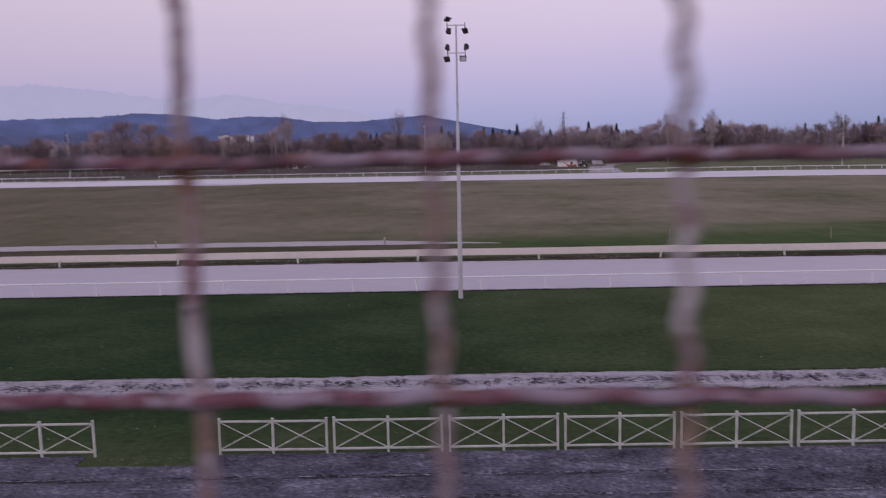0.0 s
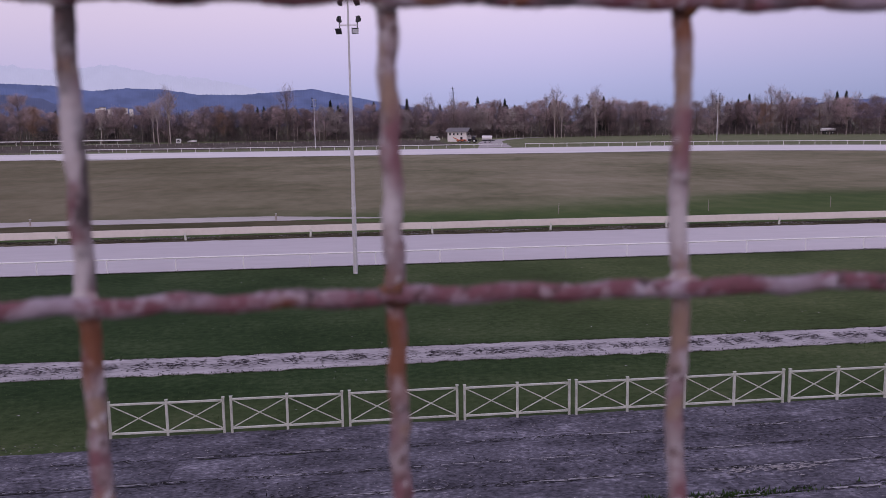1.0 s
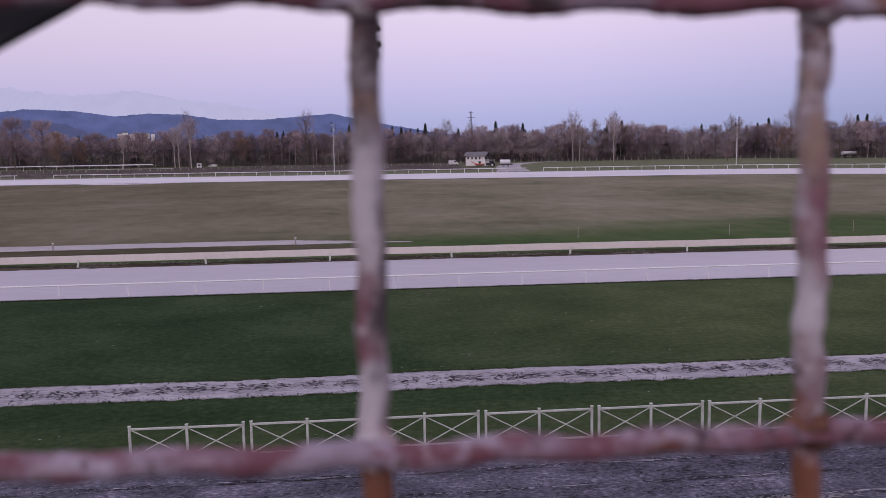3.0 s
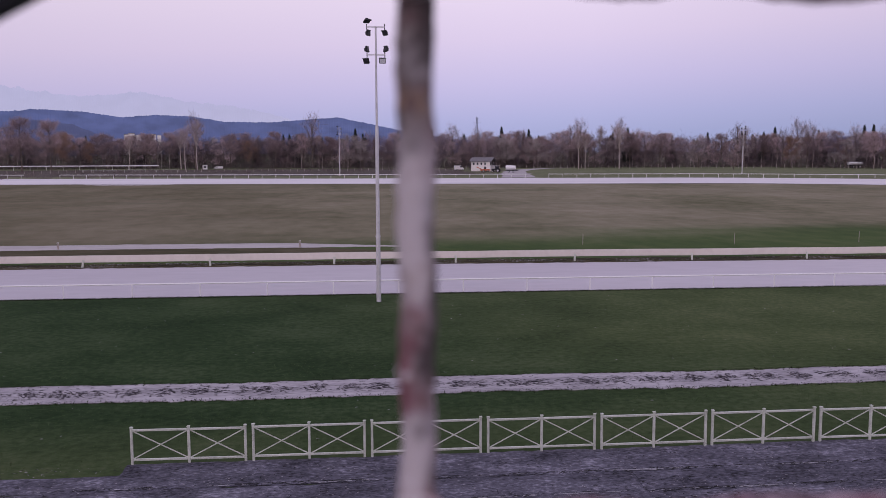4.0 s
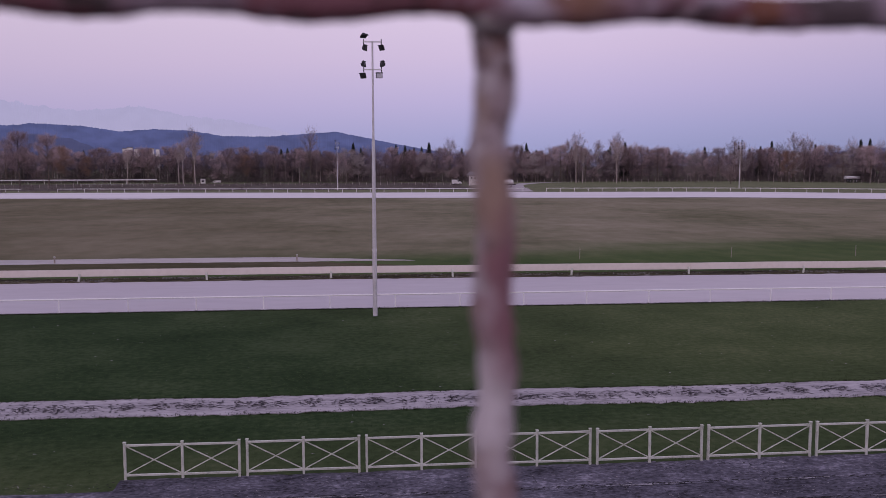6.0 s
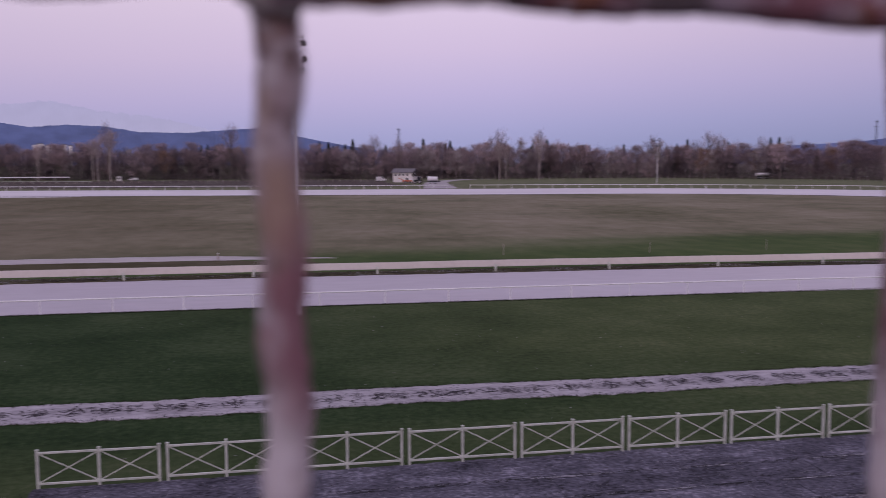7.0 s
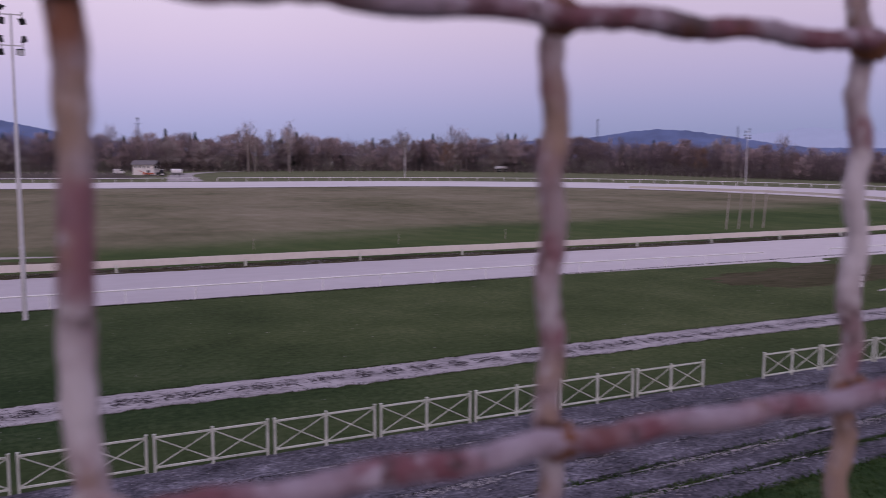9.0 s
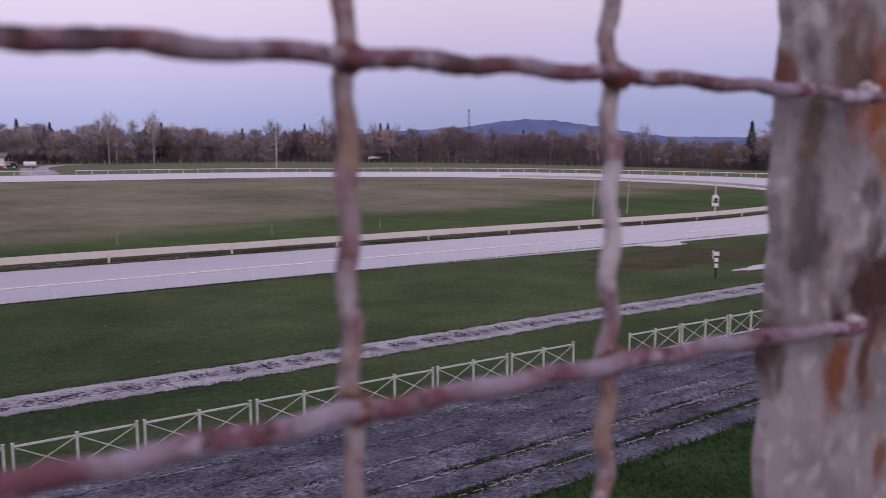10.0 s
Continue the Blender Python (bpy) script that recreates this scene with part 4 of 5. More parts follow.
for q in (0.0, 0.92):
    c0 = Vector((-0.30, 0.008, 9.072 + 0.53 * (-0.30 + 0.078))) + run * q
    for d, w in ((0, 0), (0, 0.045), (0.006, 0.045), (0.006, 0)):
        bm.verts.new(c0 + lift * w + Vector((0, d, 0)))
bm.verts.ensure_lookup_table()
v = bm.verts[:]
bm.faces.new(v[:4][::-1])
bm.faces.new(v[4:])
for k in range(4):
    bm.faces.new((v[k], v[(k + 1) % 4], v[4 + (k + 1) % 4], v[4 + k]))
part("flat_bar", bm, dark_steel, brace)

# rusty steel post to which the wires are welded
post_mat = flaking("rust_streaked_post", [((0.235, 0.207, 0.208), 26, 0.44, 0.62, ALL), ((0.47, 0.430, 0.436), 60, 0.54, 0.66, ALL), ((0.095, 0.080, 0.076), 34, 0.56, 0.70, (1, 1, 0.9)),
                    ((0.30, 0.20, 0.14), 22, 0.58, 0.80, (1, 1, 0.8), 0.515, 0.56), ((0.22, 0.09, 0.045), 24, 0.63, 0.70, (1, 1, 0.6), 0.525, 0.585)],
                   (0.335, 0.302, 0.306), 27.0, 0.65, 140.0, 0.002)


for x, z, radius, colour, drip in ((0.580, 9.076, 0.028, (0.25, 0.075, 0.030), 1.05), (0.566, 9.083, 0.012, (0.085, 0.035, 0.024), 0.8), (0.588, 9.050, 0.010, (0.26, 0.13, 0.075), 0.6),
                                   (0.586, 8.987, 0.031, (0.060, 0.027, 0.022), 1.0), (0.558, 8.976, 0.011, (0.065, 0.028, 0.024), 1.3), (0.557, 8.951, 0.013, (0.20, 0.072, 0.036), 0.6),
                                   (0.580, 8.950, 0.008, (0.11, 0.05, 0.035), 0.35), (0.531, 9.015, 0.019, (0.095, 0.080, 0.078), 0.6), (0.521, 9.034, 0.012, (0.13, 0.11, 0.10), 0.5),
                                   (0.528, 9.064, 0.014, (0.13, 0.085, 0.07), 0.6), (0.554, 9.101, 0.017, (0.135, 0.085, 0.07), 0.5), (0.508, 9.082, 0.010, (0.15, 0.065, 0.05), 0.9),
                                   (0.506, 8.970, 0.010, (0.085, 0.055, 0.045), 0.5), (0.512, 8.955, 0.005, (0.12, 0.09, 0.075), 0.4), (0.600, 8.90, 0.008, (0.22, 0.10, 0.055), 0.5)):
    weld_stain(post_mat, x, z, radius, colour, drip)
steel_post = thing("steel_post", "rust-streaked painted steel post with a torn edge", "post")
FLOOR = 7.45
bm = bmesh.new()
prev = None
for i in range(660):
    z = FLOOR + 3.25 * i / 659
    x = 0.5078 + 0.022 * (z - 9.03 if 8.8 < z < 9.2 else 0.17 if z > 9 else -0.23) + 0.0040 * noise.noise((z * 21, 0, 0)) + 0.0046 * noise.noise((z * 44, 4, 0)) + 0.0008 * noise.noise((z * 190, 4, 0))
    ring4 = [bm.verts.new(q) for q in ((x, 0.002, z), (x - 0.001, 0.008, z), (0.655, 0.008, z), (0.655, 0.075, z), (0.662, 0.075, z), (0.662, 0.002, z))]
    if prev:
        for k in range(6):
            bm.faces.new((prev[k], prev[(k + 1) % 6], ring4[(k + 1) % 6], ring4[k]))
    prev = ring4
bmesh.ops.recalc_face_normals(bm, faces=bm.faces[:])
part("angle_bar", bm, post_mat, steel_post)

# ---------------------------------------------------------------- the stand round the camera, plain concrete
plaster = surface("stand_concrete", [(0.13, 0.125, 0.12), (0.19, 0.185, 0.18), (0.25, 0.24, 0.235)], (0.8, 8.0), 0.95, 0.4, 25.0)
for name, lo, hi, label in (("floor", (-12, -8, FLOOR - 0.25), (14, 0.12, FLOOR), "bare concrete floor of the open stand"),
                            ("wall_front", (-12, -0.1, 0), (14, 0.12, FLOOR - 0.25), "plain concrete front wall under the stand"),
                            ("parapet", (-12, -0.05, FLOOR), (14, 0.10, 8.25), "low concrete parapet under the wire grid")):
    tagged(mesh_object(name, box(bmesh.new(), lo, hi), plaster), label, "floor" if name == "floor" else "wall", kind="structure")


# ---------------------------------------------------------------- things across the track
house_wall = surface("cream_plaster", [(0.74, 0.70, 0.68), (0.81, 0.77, 0.75), (0.86, 0.82, 0.80)], (0.3, 3.0), 0.9, 0.1, 8.0)
roof_tile = surface("grey_roof", [(0.13, 0.12, 0.125), (0.17, 0.16, 0.165), (0.21, 0.20, 0.205)], (0.4, 4.0), 0.8, 0.3, 10.0)
window_dark = surface("window_pane", [(0.02, 0.02, 0.03), (0.03, 0.03, 0.04), (0.05, 0.05, 0.06)], (0.5, 2.0), 0.12, 0, gloss=0.5)
white_body = surface("white_bodywork", [(0.66, 0.64, 0.64), (0.74, 0.72, 0.72), (0.80, 0.78, 0.78)], (0.5, 3.0), 0.35, 0, gloss=0.5)
orange_body = surface("orange_bodywork", [(0.42, 0.10, 0.05), (0.55, 0.14, 0.07), (0.62, 0.18, 0.10)], (0.5, 3.0), 0.5, 0, gloss=0.4)
tyre_rubber = surface("tyre_rubber", [(0.015, 0.015, 0.016), (0.025, 0.025, 0.026), (0.04, 0.04, 0.04)], (2, 9), 0.9, 0.2, 20)
black_paint = surface("black_paint", [(0.02, 0.02, 0.02), (0.03, 0.03, 0.03), (0.05, 0.05, 0.05)], (2, 9), 0.6, 0)


# upper part of the gable ends, much darker than the plaster below
gable_dark = surface("dark_gable", [(0.025, 0.022, 0.022), (0.045, 0.038, 0.036), (0.07, 0.058, 0.054)], (0.8, 6.0), 0.9, 0.2, 12.0)


def gable_house(place, turn, w, d, h, rise, label, upper=True):
    t = thing("house", label, "house", "", place, turn)
    part("wall", box(bmesh.new(), (-w / 2, -d / 2, 0), (w / 2, d / 2, h)), house_wall, t)
    bm = bmesh.new()
    o, lip = 0.75, 0.16
    prof = [(-d / 2 - o, h - 0.25), (0, h + rise), (d / 2 + o, h - 0.25), (d / 2 + o, h - 0.25 - lip), (0, h + rise - lip), (-d / 2 - o, h - 0.25 - lip)]
    ends = [[bm.verts.new((x, y, z)) for y, z in prof] for x in (-w / 2 - o, w / 2 + o)]
    for k in range(6):
        bm.faces.new((ends[0][k], ends[0][(k + 1) % 6], ends[1][(k + 1) % 6], ends[1][k]))
    for e in ends:
        bm.faces.new((e[0], e[1], e[4], e[5]))
        bm.faces.new((e[1], e[2], e[3], e[4]))
    bmesh.ops.recalc_face_normals(bm, faces=bm.faces[:])
    part("roof", bm, roof_tile, t)
    for x in (-w / 2 - 0.03, w / 2 - 0.06):
        bm = bmesh.new()
        vs = [[bm.verts.new((x + q, y, z)) for y, z in ((-d / 2, h * 0.58), (d / 2, h * 0.58), (d / 2, h - 0.12), (0, h + rise - lip - 0.06), (-d / 2, h - 0.12))] for q in (0, 0.09)]
        bm.faces.new(vs[0])
        bm.faces.new(vs[1][::-1])
        for k in range(5):
            bm.faces.new((vs[0][k], vs[0][(k + 1) % 5], vs[1][(k + 1) % 5], vs[1][k]))
        bmesh.ops.recalc_face_normals(bm, faces=bm.faces[:])
        part("gable", bm, gable_dark, t, "dark upper part of the gable end")
    z = h * 0.60
    for k in range(4):
        x = -w * 0.36 + k * w * 0.2
        win = part("window", box(bmesh.new(), (x - 0.45, -d / 2 - 0.05, z), (x + 0.45, -d / 2 + 0.02, z + 1.15)), white_body, t)
        part("pane", box(bmesh.new(), (x - 0.36, -d / 2 - 0.07, z + 0.08), (x + 0.36, -d / 2 - 0.045, z + 1.07)), window_dark, win)
    for k in range(2):
        y = -d * 0.2 + k * d * 0.38
        win = part("window", box(bmesh.new(), (w / 2 - 0.02, y - 0.5, z), (w / 2 + 0.05, y + 0.5, z + 1.15)), white_body, t)
        part("pane", box(bmesh.new(), (w / 2 + 0.045, y - 0.4, z + 0.08), (w / 2 + 0.07, y + 0.4, z + 1.07)), window_dark, win)
    part("door", box(bmesh.new(), (w * 0.18, -d / 2 - 0.06, 0), (w * 0.18 + 1.0, -d / 2 + 0.02, 2.05)), dark_steel, t)
    part("canopy", box(bmesh.new(), (w / 2 + 0.02, -d * 0.35, 2.4), (w / 2 + 1.3, d * 0.3, 2.55)), roof_tile, t)
    return t


gable_house((51.4, 383.5, 0), -24, 8.9, 7.6, 4.7, 1.5, "small white two-storey house with a grey gabled roof")


def wheels(t, xs, half, r):
    for x in xs:
        for y in (-half, half):
            w = part("wheel", bar(bmesh.new(), (x, y - 0.12, r), (x, y + 0.12, r), r, r, 14), tyre_rubber, t)
            part("rim", bar(bmesh.new(), (x, y - 0.135, r), (x, y + 0.135, r), r * 0.55, r * 0.55, 10), steel, w)


def van(place, turn, L, H, label, name="van"):
    t = thing(name, label, "vehicle", "", place, turn)
    prof = [(-L / 2, 0.45), (-L / 2, H * 0.92), (-L / 2 + 0.15, H), (L * 0.18, H), (L * 0.34, H * 0.62), (L / 2 - 0.1, H * 0.5), (L / 2, 0.45)]
    bm = bmesh.new()
    a = [bm.verts.new((x, -0.95, z)) for x, z in prof]
    c = [bm.verts.new((x, 0.95, z)) for x, z in prof]
    bm.faces.new(a)
    bm.faces.new(c[::-1])
    for k in range(len(prof)):
        bm.faces.new((a[k], c[k], c[(k + 1) % len(prof)], a[(k + 1) % len(prof)]))
    bmesh.ops.recalc_face_normals(bm, faces=bm.faces[:])
    bmesh.ops.bevel(bm, geom=bm.edges[:], offset=0.06, segments=2, affect="EDGES")
    part("body", bm, white_body, t)
    for y in (-0.962, 0.962):
        part("side_window", box(bmesh.new(), (L * 0.02, y - 0.01, H * 0.62), (L * 0.24, y + 0.01, H * 0.88)), window_dark, t)
    wheels(t, (-L * 0.3, L * 0.3), 0.86, 0.36)
    return t


van((42.0, 398, 0), 15, 4.4, 2.3, "white van parked beside the house")
van((-78, 452, 0), 170, 4.4, 1.5, "white car parked at the edge of the woods", "car")
van((318, 372, 0), 30, 4.3, 1.5, "white car parked under the trees", "car")
van((289, 392, 0), 160, 4.3, 1.5, "white car parked under the trees", "car")


def trailer(place, turn, L, low, top, label):
    t = thing("trailer", label, "vehicle", "", place, turn)
    bm = bmesh.new()
    bar(bm, (-L / 2, 0, (low + top) / 2), (L / 2, 0, (low + top) / 2), (top - low) / 2, (top - low) / 2 * 0.9, 16)
    part("tank", bm, white_body, t)
    part("chassis", box(bmesh.new(), (-L / 2, -0.6, low - 0.25), (L / 2 + 1.2, 0.6, low + 0.05)), dark_steel, t)
    wheels(t, (-L * 0.2, L * 0.25), 0.9, max(0.4, low * 0.45))
    return t


trailer((59.5, 356, 0), -12, 4.2, 1.0, 3.0, "white water tank trailer on the sand road")
trailer((240, 404, 0), 8, 8.0, 1.6, 3.2, "long white covered trailer at the wood's edge")


def tractor(place, turn, paint, label):
    t = thing("tractor", label, "tractor", "", place, turn)
    part("bonnet", box(bmesh.new(), (0.2, -0.45, 0.9), (2.0, 0.45, 1.6), 0.08), paint, t)
    part("cab", box(bmesh.new(), (-1.2, -0.75, 1.0), (0.2, 0.75, 2.7), 0.1), window_dark, t)
    part("cab_roof", box(bmesh.new(), (-1.3, -0.85, 2.7), (0.3, 0.85, 2.85), 0.04), white_body, t)
    wheels(t, (-0.9,), 0.9, 0.8)
    wheels(t, (1.4,), 0.8, 0.5)
    return t


tractor((53.6, 358, 0), 160, dark_steel, "dark tractor standing before the house")
harrow = thing("harrow", "orange track harrow parked before the house", "machine", "", (48.8, 366, 0), 10)
part("drawbar", plank(bmesh.new(), (-2.6, 0, 2.2), (0.6, 0, 0.8), 0.3, 0.3), orange_body, harrow)
part("frame", box(bmesh.new(), (-0.8, -0.9, 0.5), (3.2, 0.9, 1.25), 0.08), orange_body, harrow)
wheels(harrow, (0.2, 2.2), 0.9, 0.5)

road_sand = surface("gravel_road", [(0.28, 0.26, 0.26), (0.36, 0.335, 0.335), (0.43, 0.40, 0.40)], (0.2, 3.0), 0.95, 0.2, 8.0)
road_a = smooth_line([(45, 288), (50, 318), (54, 345), (64, 390), (84, 432), (103, 449)], 2.0)
road_b = [q + Vector((12 - 5 * k / len(road_a), -1.5 * k / len(road_a), 0)) for k, q in enumerate(road_a)]
side_a = [Vector((x, 326 + 0.12 * (x - 30), 0)) for x in range(26, 66, 2)]
side_b = [Vector((q.x, q.y + 7 + 2 * noise.noise((q.x / 9, 1, 0)), 0)) for q in side_a]
sheet("sand_yard", side_a, side_b, 0.045, road_sand, "pale trodden yard beside the gravel road", "road", 0.6, 4.0)
sheet("sand_road", road_a, road_b, 0.02, road_sand, "grey gravel road from the track to the house", "road", 0.5, 4.0)
rough_a = [Vector((-330 + 3 * k, 330 - 0.1 * k * 1.0, 0)) for k in range(125)]
rough_b = [Vector((q.x, 440, 0)) for q in rough_a]
sheet("rough_ground", rough_a, rough_b, 0.03, mud, "brown trampled ground before the woods", "ground", 2.0, 8.0)

wall_white = thing("far_barrier", "long low white barrier before the woods", "barrier")
part("panel", box(bmesh.new(), (-330, 443, 1.9), (-106, 443.3, 2.35)), bright_paint, wall_white)
for x in np.arange(-329, -106, 8.0):
    part("post", box(bmesh.new(), (x, 443.05, 0), (x + 0.2, 443.25, 1.9)), white_paint, wall_white)
hut = thing("hut", "small white kiosk with a dark window", "hut", "", (-84, 448, 0), 5)
part("wall", box(bmesh.new(), (-1.15, -1.1, 0), (1.15, 1.1, 2.3), 0.05), white_body, hut)
part("window", box(bmesh.new(), (-0.6, -1.15, 0.9), (0.6, -1.08, 1.7)), window_dark, hut)
part("roof", box(bmesh.new(), (-1.3, -1.25, 2.3), (1.3, 1.25, 2.45)), roof_tile, hut)
# field fence along the wood
fence = thing("field_fence", "grey wooden post and wire fence along the wood", "fence")
for k in range(90):
    a = 6.5 + 0.45 * k
    d = edge_distance(a) - 16
    x, y = math.sin(radians(a)) * d, math.cos(radians(a)) * d
    part("post", bar(bmesh.new(), (x, y, 0), (x + random.uniform(-0.1, 0.1), y, random.uniform(1.5, 2.0)), 0.13, 0.11, 6), pale_bark, fence)

for k in range(64):
    a = -24.0 + 0.47 * k
    d = 402 + 6 * noise.noise((a * 0.3, 4, 0))
    x, y = math.sin(radians(a)) * d, math.cos(radians(a)) * d
    part("post", bar(bmesh.new(), (x, y, 0), (x + random.uniform(-0.15, 0.15), y, random.uniform(0.9, 1.5)), 0.11, 0.10, 6), pale_bark, fence)
verts, faces = [], []
for _ in range(2600):
    a = random.uniform(-26, 9)
    d = random.uniform(318, 440)
    if noise.noise((a * 0.9, d * 0.03, 2)) + random.gauss(0, 0.2) > 0.05:
        slivers(verts, faces, (math.sin(radians(a)) * d, math.cos(radians(a)) * d, 0.25), 9, (0.8, 0.8, 0.15), 0.9, 0.07, 0.8)
tagged(raw("weeds", verts, faces, scrub), "withered brown weeds on the rough ground", "weeds", kind="stuff")
# dark sheet that draws the shadow along the infield's far lip
edge_a = [q for q in inner_line if q.y > 150 and q.x < 163]
edge_b = [q + (Vector((20, 150, 0)) - q).normalized() * 3.0 for q in edge_a]
sheet("infield_edge", edge_a, edge_b, 0.072, mud, "dark strip for the shadow along the far edge of the infield", "ground", 0.5, 3.0, 0.03)

# goal posts in the infield, with a faint net
goal = thing("training_posts", "four tall pale posts standing in the infield", "posts")
for x in (79.5, 81.6, 83.8, 85.9):
    part("post", bar(bmesh.new(), (x, 78.4, 0), (x + 0.35, 78.4, 4.5), 0.075, 0.07, 10), pale_bark, goal)

sign = thing("track_sign", "round white sign on a tall white post", "sign", "", (97.7, 73.2, 0), -50)
part("post", bar(bmesh.new(), (0, 0.1, 0), (0, 0.1, 4.1), 0.11, 0.11, 10), white_paint, sign)
bm = bmesh.new()
bar(bm, (0, -0.02, 2.0), (0, 0.04, 2.0), 0.48, 0.48, 24)
box(bm, (-0.46, -0.02, 0.85), (0.46, 0.04, 1.95))
part("board", bm, bright_paint, sign)
part("mark", box(bmesh.new(), (-0.3, -0.035, 1.35), (0.35, -0.022, 1.55)), black_paint, sign)
part("mark", box(bmesh.new(), (-0.12, -0.035, 1.6), (0.3, -0.022, 1.95)), black_paint, sign)
marker = thing("distance_post", "black and white banded distance post on the grass", "post", "", (48.9, 36.2, 0), -45)
part("pole", bar(bmesh.new(), (0, 0.06, 0), (0, 0.06, 1.95), 0.06, 0.06, 10), black_paint, marker)
for z, w in ((0.75, 0.12), (1.15, 0.14), (1.58, 0.17)):
    part("band", box(bmesh.new(), (-w, -0.03, z), (w, 0.03, z + 0.28), 0.01), bright_paint, marker)
part("side_board", box(bmesh.new(), (-0.27, -0.02, 1.35), (-0.18, 0.02, 1.95)), white_paint, marker)


def patch(name, cx, cy, rx, ry, z, mat, label, category, seed):
    vs = []
    for k in range(90):
        a = 2 * math.pi * k / 90
        r = 1 + 0.35 * noise.noise((math.cos(a) * 1.6, math.sin(a) * 1.6, seed)) + 0.2 * noise.noise((math.cos(a) * 6, math.sin(a) * 6, seed))
        vs.append((cx + rx * r * math.cos(a), cy + ry * r * math.sin(a), z))
    return tagged(raw(name, vs, [tuple(range(90))], mat), label, category, kind="structure")


patch("sand_patch", 62.5, 37.6, 9.0, 0.95, 0.03, sand, "bare pale sand patch in the grass", "sand", 1.0)
patch("sand_patch", 62.0, 34.7, 7.5, 0.7, 0.032, sand, "pale sand spread beside the trodden strip", "sand", 5.0)
patch("sand_patch", 62.0, 52.0, 2.6, 1.5, 0.034, sand, "pale sand spilling from the track onto the grass", "sand", 2.0)
patch("sand_patch", -66, 243, 13, 4.5, 0.07, sand, "pale sand spilling into the infield", "sand", 3.0)
patch("bare_patch", 56, 45.0, 11, 4.6, 0.012, mud_grass, "worn brownish grass beside the track", "grass", 4.0)
for x, y in ((-28.9, 81.2), (-6.6, 80.6), (-52, 81.4)):
    t = thing("marker_post", "short grey marker post beside the path", "post", "marker posts beside the path", (x, y, 0.02))
    part("post", bar(bmesh.new(), (0, 0, 0), (0, 0, 0.62), 0.075, 0.07, 10), pale_bark, t)
    part("cap", bar(bmesh.new(), (0, 0, 0.62), (0, 0, 0.70), 0.11, 0.09, 10), white_paint, t)


def pylon(place, h):
    t = thing("power_pylon", "grey lattice power pylon beyond the woods", "pylon", "power pylons", place)
    for sx in (-1, 1):
        for sy in (-1, 1):
            part("leg", bar(bmesh.new(), (sx * 1.7, sy * 1.7, 0), (sx * 0.25, sy * 0.25, h), 0.11, 0.08, 5), dark_steel, t)
    for k in range(9):
        z0, z1 = h * k / 9, h * (k + 1) / 9
        w0, w1 = 1.7 - 1.45 * k / 9, 1.7 - 1.45 * (k + 1) / 9
        for s in (-1, 1):
            part("lattice", bar(bmesh.new(), (-s * w0, -w0, z0), (s * w1, -w1, z1), 0.06, 0.06, 4), dark_steel, t)
    for z, w in ((h * 0.97, 1.6), (h * 0.87, 2.8)):
        part("crossarm", box(bmesh.new(), (-w, -0.12, z - 0.12), (w, 0.12, z + 0.12)), dark_steel, t)
    return t


for x, y, h in ((76, 600, 33), (452, 600, 41), (609, 593, 38)):
    pylon((x, y, 0), h)
for az, h, w in ((-15.3, 53, 10), (-15.0, 56, 14), (-14.6, 52, 12), (-13.7, 54, 12), (-13.35, 52, 9)):
    d = 2350
    t = thing("apartment_block", "pale apartment block far beyond the woods", "building", "far apartment blocks", (math.sin(radians(az)) * d, math.cos(radians(az)) * d, 0), 10)
    part("wall", box(bmesh.new(), (-w / 2, -8, 0), (w / 2, 8, h)), house_wall, t)
    part("roof", box(bmesh.new(), (-w / 2 - 0.5, -8.5, h), (w / 2 + 0.5, 8.5, h + 1.2)), roof_tile, t)

# ---------------------------------------------------------------- turf, clods and weeds
rng = np.random.default_rng(5)


def tufts(name, xs, ys, zs, size, mat, label, category, lean=0.35):
    k = len(xs)
    a = rng.uniform(0, 6.283, k)
    s = size * rng.uniform(0.5, 1.3, k)
    tip = np.stack([xs + rng.normal(0, lean, k) * s, ys + rng.normal(0, lean, k) * s, zs + s], 1)
    l_ = np.stack([xs - np.cos(a) * s * 0.4, ys - np.sin(a) * s * 0.4, zs - 0.01], 1)
    r_ = np.stack([xs + np.cos(a) * s * 0.4, ys + np.sin(a) * s * 0.4, zs - 0.01], 1)
    verts = np.stack([l_, r_, tip], 1).reshape(-1, 3)
    me = bpy.data.meshes.new(name)
    me.from_pydata(verts.tolist(), [], np.arange(3 * k).reshape(-1, 3).tolist())
    me.materials.append(mat)
    return tagged(new(name, me), label, category, kind="stuff")


def flecks(name, xs, ys, zs, length, width, mat, label, category):
    k = len(xs)
    a = rng.normal(0, 0.35, k)
    ln, wd = length * rng.uniform(0.3, 1.2, k), width * rng.uniform(0.4, 1.2, k)
    c, sn = np.cos(a), np.sin(a)
    corners = [(-1, -0.3, 0.0), (0.2, -1, 0.4), (1, 0.2, 0.0), (-0.3, 1, 0.3)]
    pts = [np.stack([xs + c * p * ln / 2 - sn * q * wd / 2, ys + sn * p * ln / 2 + c * q * wd / 2, zs + r * wd * 0.5], 1) for p, q, r in corners]
    verts = np.stack(pts, 1).reshape(-1, 3)
    me = bpy.data.meshes.new(name)
    me.from_pydata(verts.tolist(), [], np.arange(4 * k).reshape(-1, 4).tolist())
    me.materials.append(mat)
    return tagged(new(name, me), label, category, kind="stuff")


k = 90000
xs, ys = rng.uniform(-26, 74, k), rng.uniform(24.3, 53.4, k)
keep = (ys < 30.5) | (ys > 33.6)
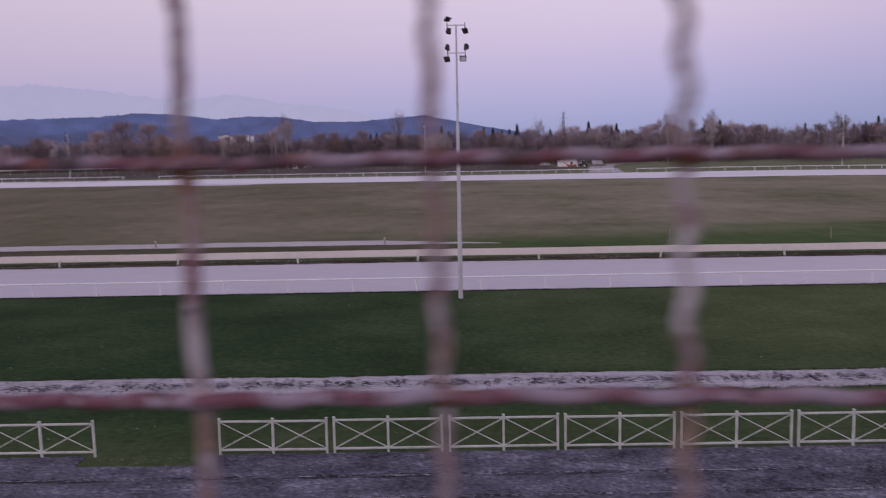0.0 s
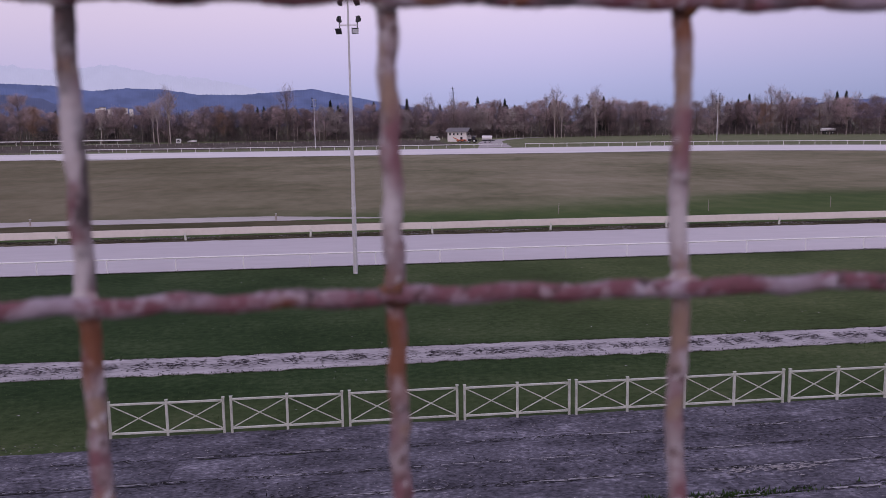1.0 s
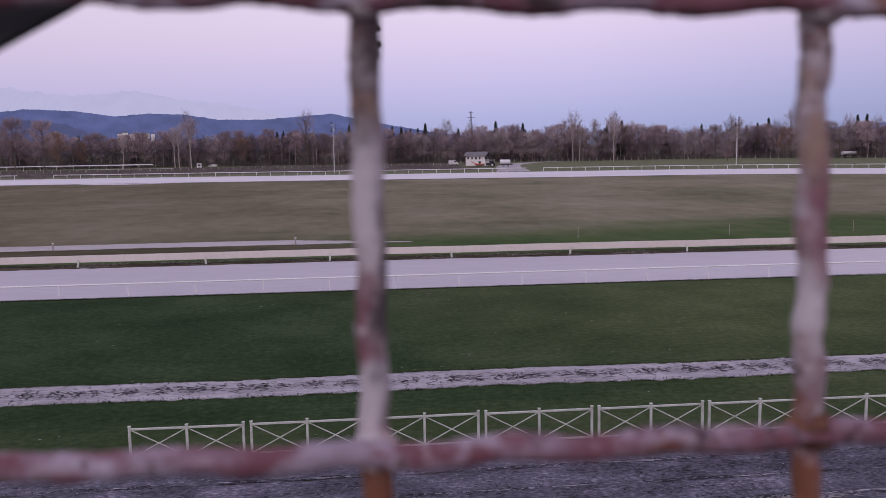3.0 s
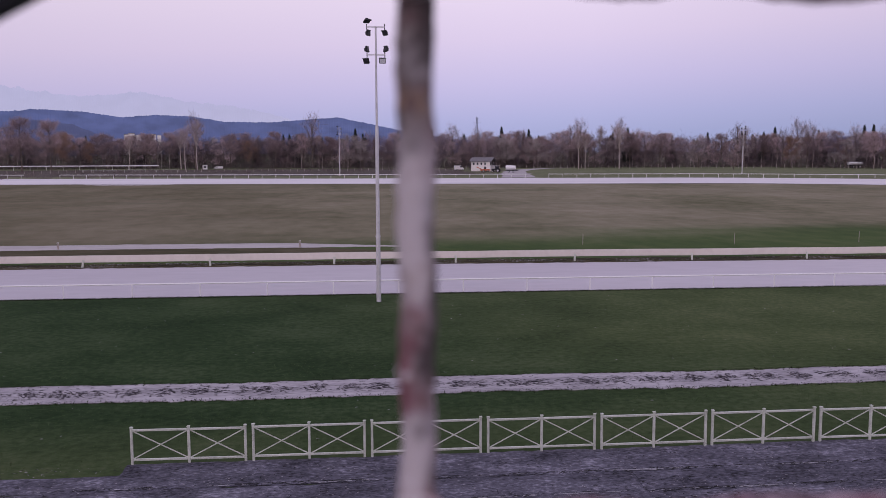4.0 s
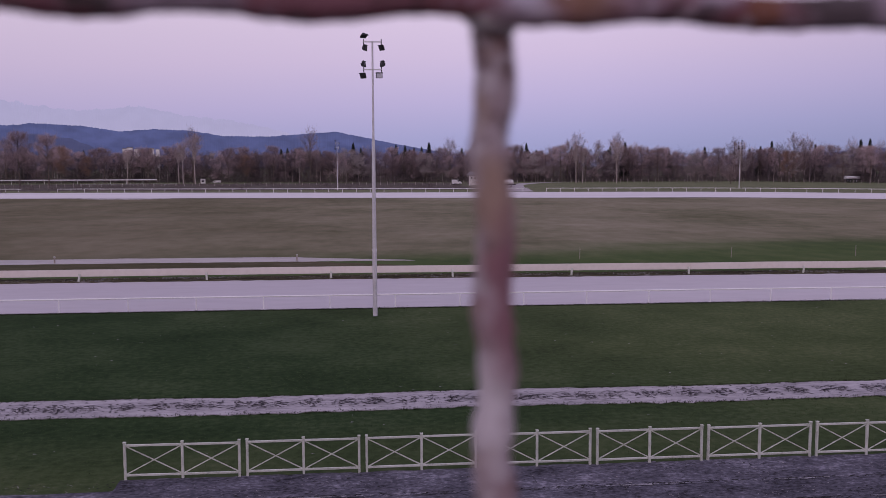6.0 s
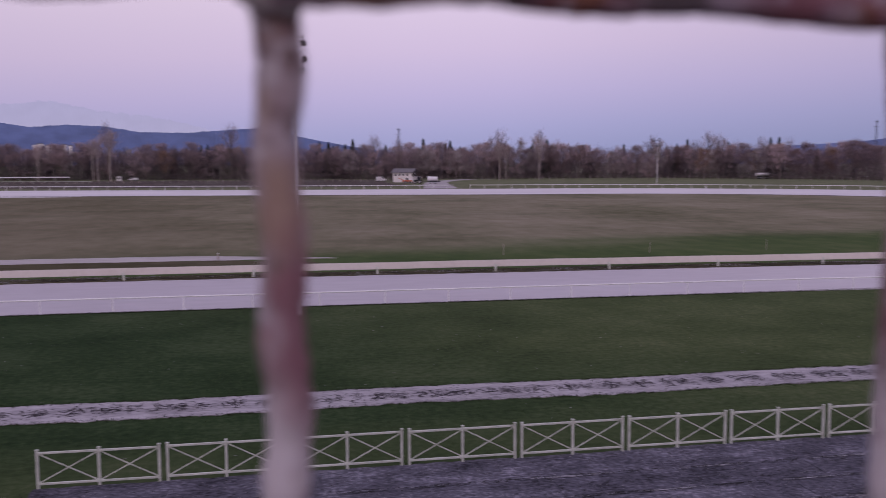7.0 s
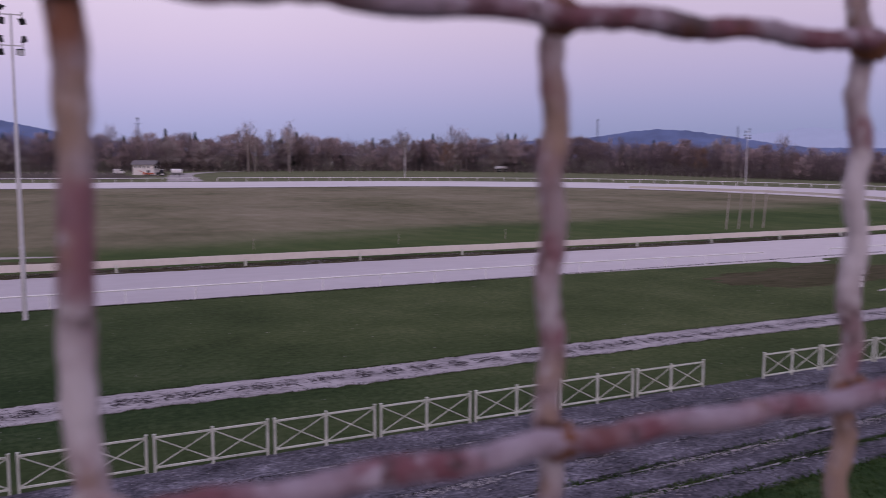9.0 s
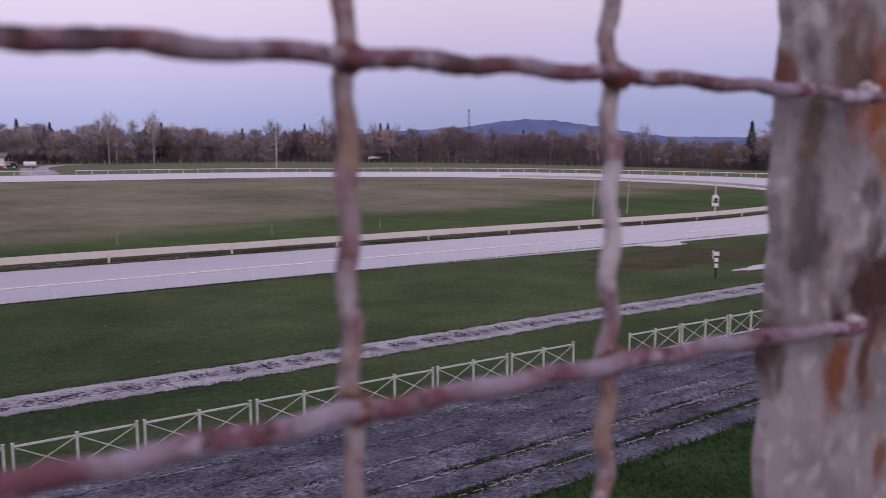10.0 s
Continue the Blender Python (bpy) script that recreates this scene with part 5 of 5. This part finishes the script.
tufts("lawn_grass", xs[keep], ys[keep], np.zeros(keep.sum()), 0.04, blade, "short mown grass between the paths", "grass", 0.9)
turf = surface("dark_turf", [(0.016, 0.022, 0.012), (0.030, 0.038, 0.020), (0.052, 0.062, 0.034)], (0.3, 3.0), 0.95, 0, gloss=0.03)
k = 14000
xs = rng.uniform(-40, 75, k)
tufts("edge_grass", np.concatenate([xs, xs[:5000]]), np.concatenate([53.45 + rng.normal(0, 0.12, k), 69.0 + rng.normal(0, 0.35, 5000)]), np.zeros(k + 5000), 0.07, turf, "ragged grass along the track edges", "grass", 0.8)
k = 34000
row = rng.choice([16.26, 17.78, 15.05], k, p=[0.5, 0.3, 0.2])
xs = rng.uniform(-14, 45, k)
wild = np.array([noise.noise((x * 0.35, r, 0)) for x, r in zip(xs, row)])
keep = wild + rng.normal(0, 0.28, k) > np.where(xs > 5, -0.08, 0.15) + np.where((row > 17) & (xs > 16), 0.15, 0)
tufts("joint_weeds", xs[keep], lie(xs[keep], row[keep] + rng.normal(0.0, 0.12, keep.sum())), np.where(row[keep] < 16, 0.42, np.where(row[keep] < 17.5, 0.39, 0.31)), 0.085, bank_blade, "grass and weeds growing in the concrete joints", "weeds")
k = 14000
xs, ys = rng.uniform(6, 40, k), rng.uniform(11.0, 15.1, k)
tufts("near_grass", xs, lie(xs, ys), np.zeros(k) + 0.40, 0.08, bank_blade, "longer grass beside the concrete apron", "grass")
clod = surface("dark_clod", [(0.034, 0.030, 0.036), (0.058, 0.052, 0.060), (0.11, 0.10, 0.11)], (0.4, 4.0), 0.95, 0, gloss=0.05)
k = 11000
xs = rng.uniform(-40, 75, k)
side = rng.integers(0, 2, k)
lip = 30.8 + np.array([0.2 * noise.noise((x / 9, 0, 0)) for x in xs]) + side * 2.32
tufts("strip_edge_grass", xs, lip + np.where(side == 1, 0.02, -0.02) + rng.normal(0, 0.11, k), np.full(k, 0.015), 0.055, turf, "ragged turf overhanging the sand strip", "grass", 0.8)
# hoof-thrown clods along the sand strip
k = 22000
xs = rng.uniform(-60, 75, k)
mid = np.full(k, 31.98)
wild = np.array([noise.noise((x * 1.6, q, 0)) for x, q in zip(xs, mid)])
off = rng.normal(0, 0.33, k)
keep = wild + rng.normal(0, 0.3, k) > 0.0
flecks("clods", xs[keep], (mid + off)[keep], np.full(keep.sum(), 0.032), 0.20, 0.06, clod, "dark clods and hoof marks along the sand strip", "clods")
chips = surface("pale_chips", [(0.16, 0.15, 0.155), (0.34, 0.32, 0.33), (0.5, 0.47, 0.48)], (5, 40), 0.9, 0)
soot = surface("dark_moss", [(0.012, 0.012, 0.013), (0.024, 0.023, 0.024), (0.04, 0.038, 0.036)], (5, 40), 0.95, 0)
k = 9000
xs, ys = rng.uniform(-18, 50, k), rng.uniform(15.2, 24.2, k)
step = 0.052 + 0.08 * (5 - (np.searchsorted(ROWS, ys) - 1))
wild = np.array([noise.noise((x * 0.4, y * 1.3, 2)) for x, y in zip(xs, ys)])
keep = wild > -0.05
flecks("chips", xs[keep], lie(xs, ys)[keep], step[keep] + 0.002, 0.085, 0.028, chips, "pale flakes of broken surface on the concrete", "debris")
k = 17000
xs, ys = rng.uniform(-18, 50, k), rng.uniform(15.2, 24.2, k)
step = 0.050 + 0.08 * (5 - (np.searchsorted(ROWS, ys) - 1))
wild = np.array([noise.noise((x * 0.3, y * 1.1, 7)) for x, y in zip(xs, ys)])
keep = wild + rng.normal(0, 0.25, k) > 0.0
flecks("moss_spots", xs[keep], lie(xs, ys)[keep], step[keep], 0.15, 0.038, soot, "dark moss and pits on the concrete", "moss")
k = 11000
row = rng.choice(ROWS[1:6], k)
xs = rng.uniform(-18, 50, k)
wild = np.array([noise.noise((x * 0.5, r * 2.0, 4)) for x, r in zip(xs, row)])
keep = wild + rng.normal(0, 0.2, k) > -0.1
ys = row + rng.normal(-0.03, 0.05, k)
step = 0.054 + 0.08 * (5 - (np.searchsorted(ROWS, ys) - 1))
flecks("joint_moss", xs[keep], lie(xs, ys)[keep], step[keep], 0.30, 0.045, soot, "dark moss along the joints of the concrete", "moss")
k = 9000
xs = rng.uniform(-45, 90, k)
ys = INNER_Y(xs) + rng.uniform(0.0, 2.3, k)
wild = np.array([noise.noise((x * 0.25, y * 0.9, 3)) for x, y in zip(xs, ys)])
keep = wild + rng.normal(0, 0.2, k) > 0.0
flecks("verge_clods", xs[keep], ys[keep], np.full(keep.sum(), 0.072), 0.36, 0.12, mud, "dark clods of earth under the inner rail", "clods")
keep = wild + rng.normal(0, 0.2, k) < -0.28
flecks("verge_litter", xs[keep], ys[keep], np.full(keep.sum(), 0.074), 0.34, 0.10, chips, "pale sand and stones strewn under the inner rail", "stones")
k = 260
xs, ys = rng.uniform(-26, 60, k), rng.uniform(24.6, 52.8, k)
flecks("lawn_specks", xs, ys, np.full(k, 0.05), 0.12, 0.06, chips, "pale scraps lying on the grass", "scraps")
for x, y in ((20.4, 79.8), (35.1, 78.9), (47.9, 79.2)):
    t = thing("marker_stick", "thin pale stick standing in the infield grass", "post", "sticks in the infield", (x, y, 0.05))
    part("stick", bar(bmesh.new(), (0, 0, 0), (0.02, 0, 1.05), 0.03, 0.025, 8), pale_bark, t)
k = 9000
row = rng.choice(ROWS[1:4], k, p=[0.3, 0.3, 0.4])
xs = rng.uniform(7, 46, k)
wild = np.array([noise.noise((x * 0.32, r * 3.0, 8)) for x, r in zip(xs, row)])
ys = row - 0.12 - np.abs(rng.normal(0, 0.22, k))
keep = wild + rng.normal(0, 0.12, k) > 0.12
step = 0.058 + 0.08 * (5 - (np.searchsorted(ROWS, ys) - 1))
flecks("flaked_edges", xs[keep], lie(xs, ys)[keep], step[keep], 0.16, 0.05, chips, "pale flaked surface along the edges of the steps", "debris")
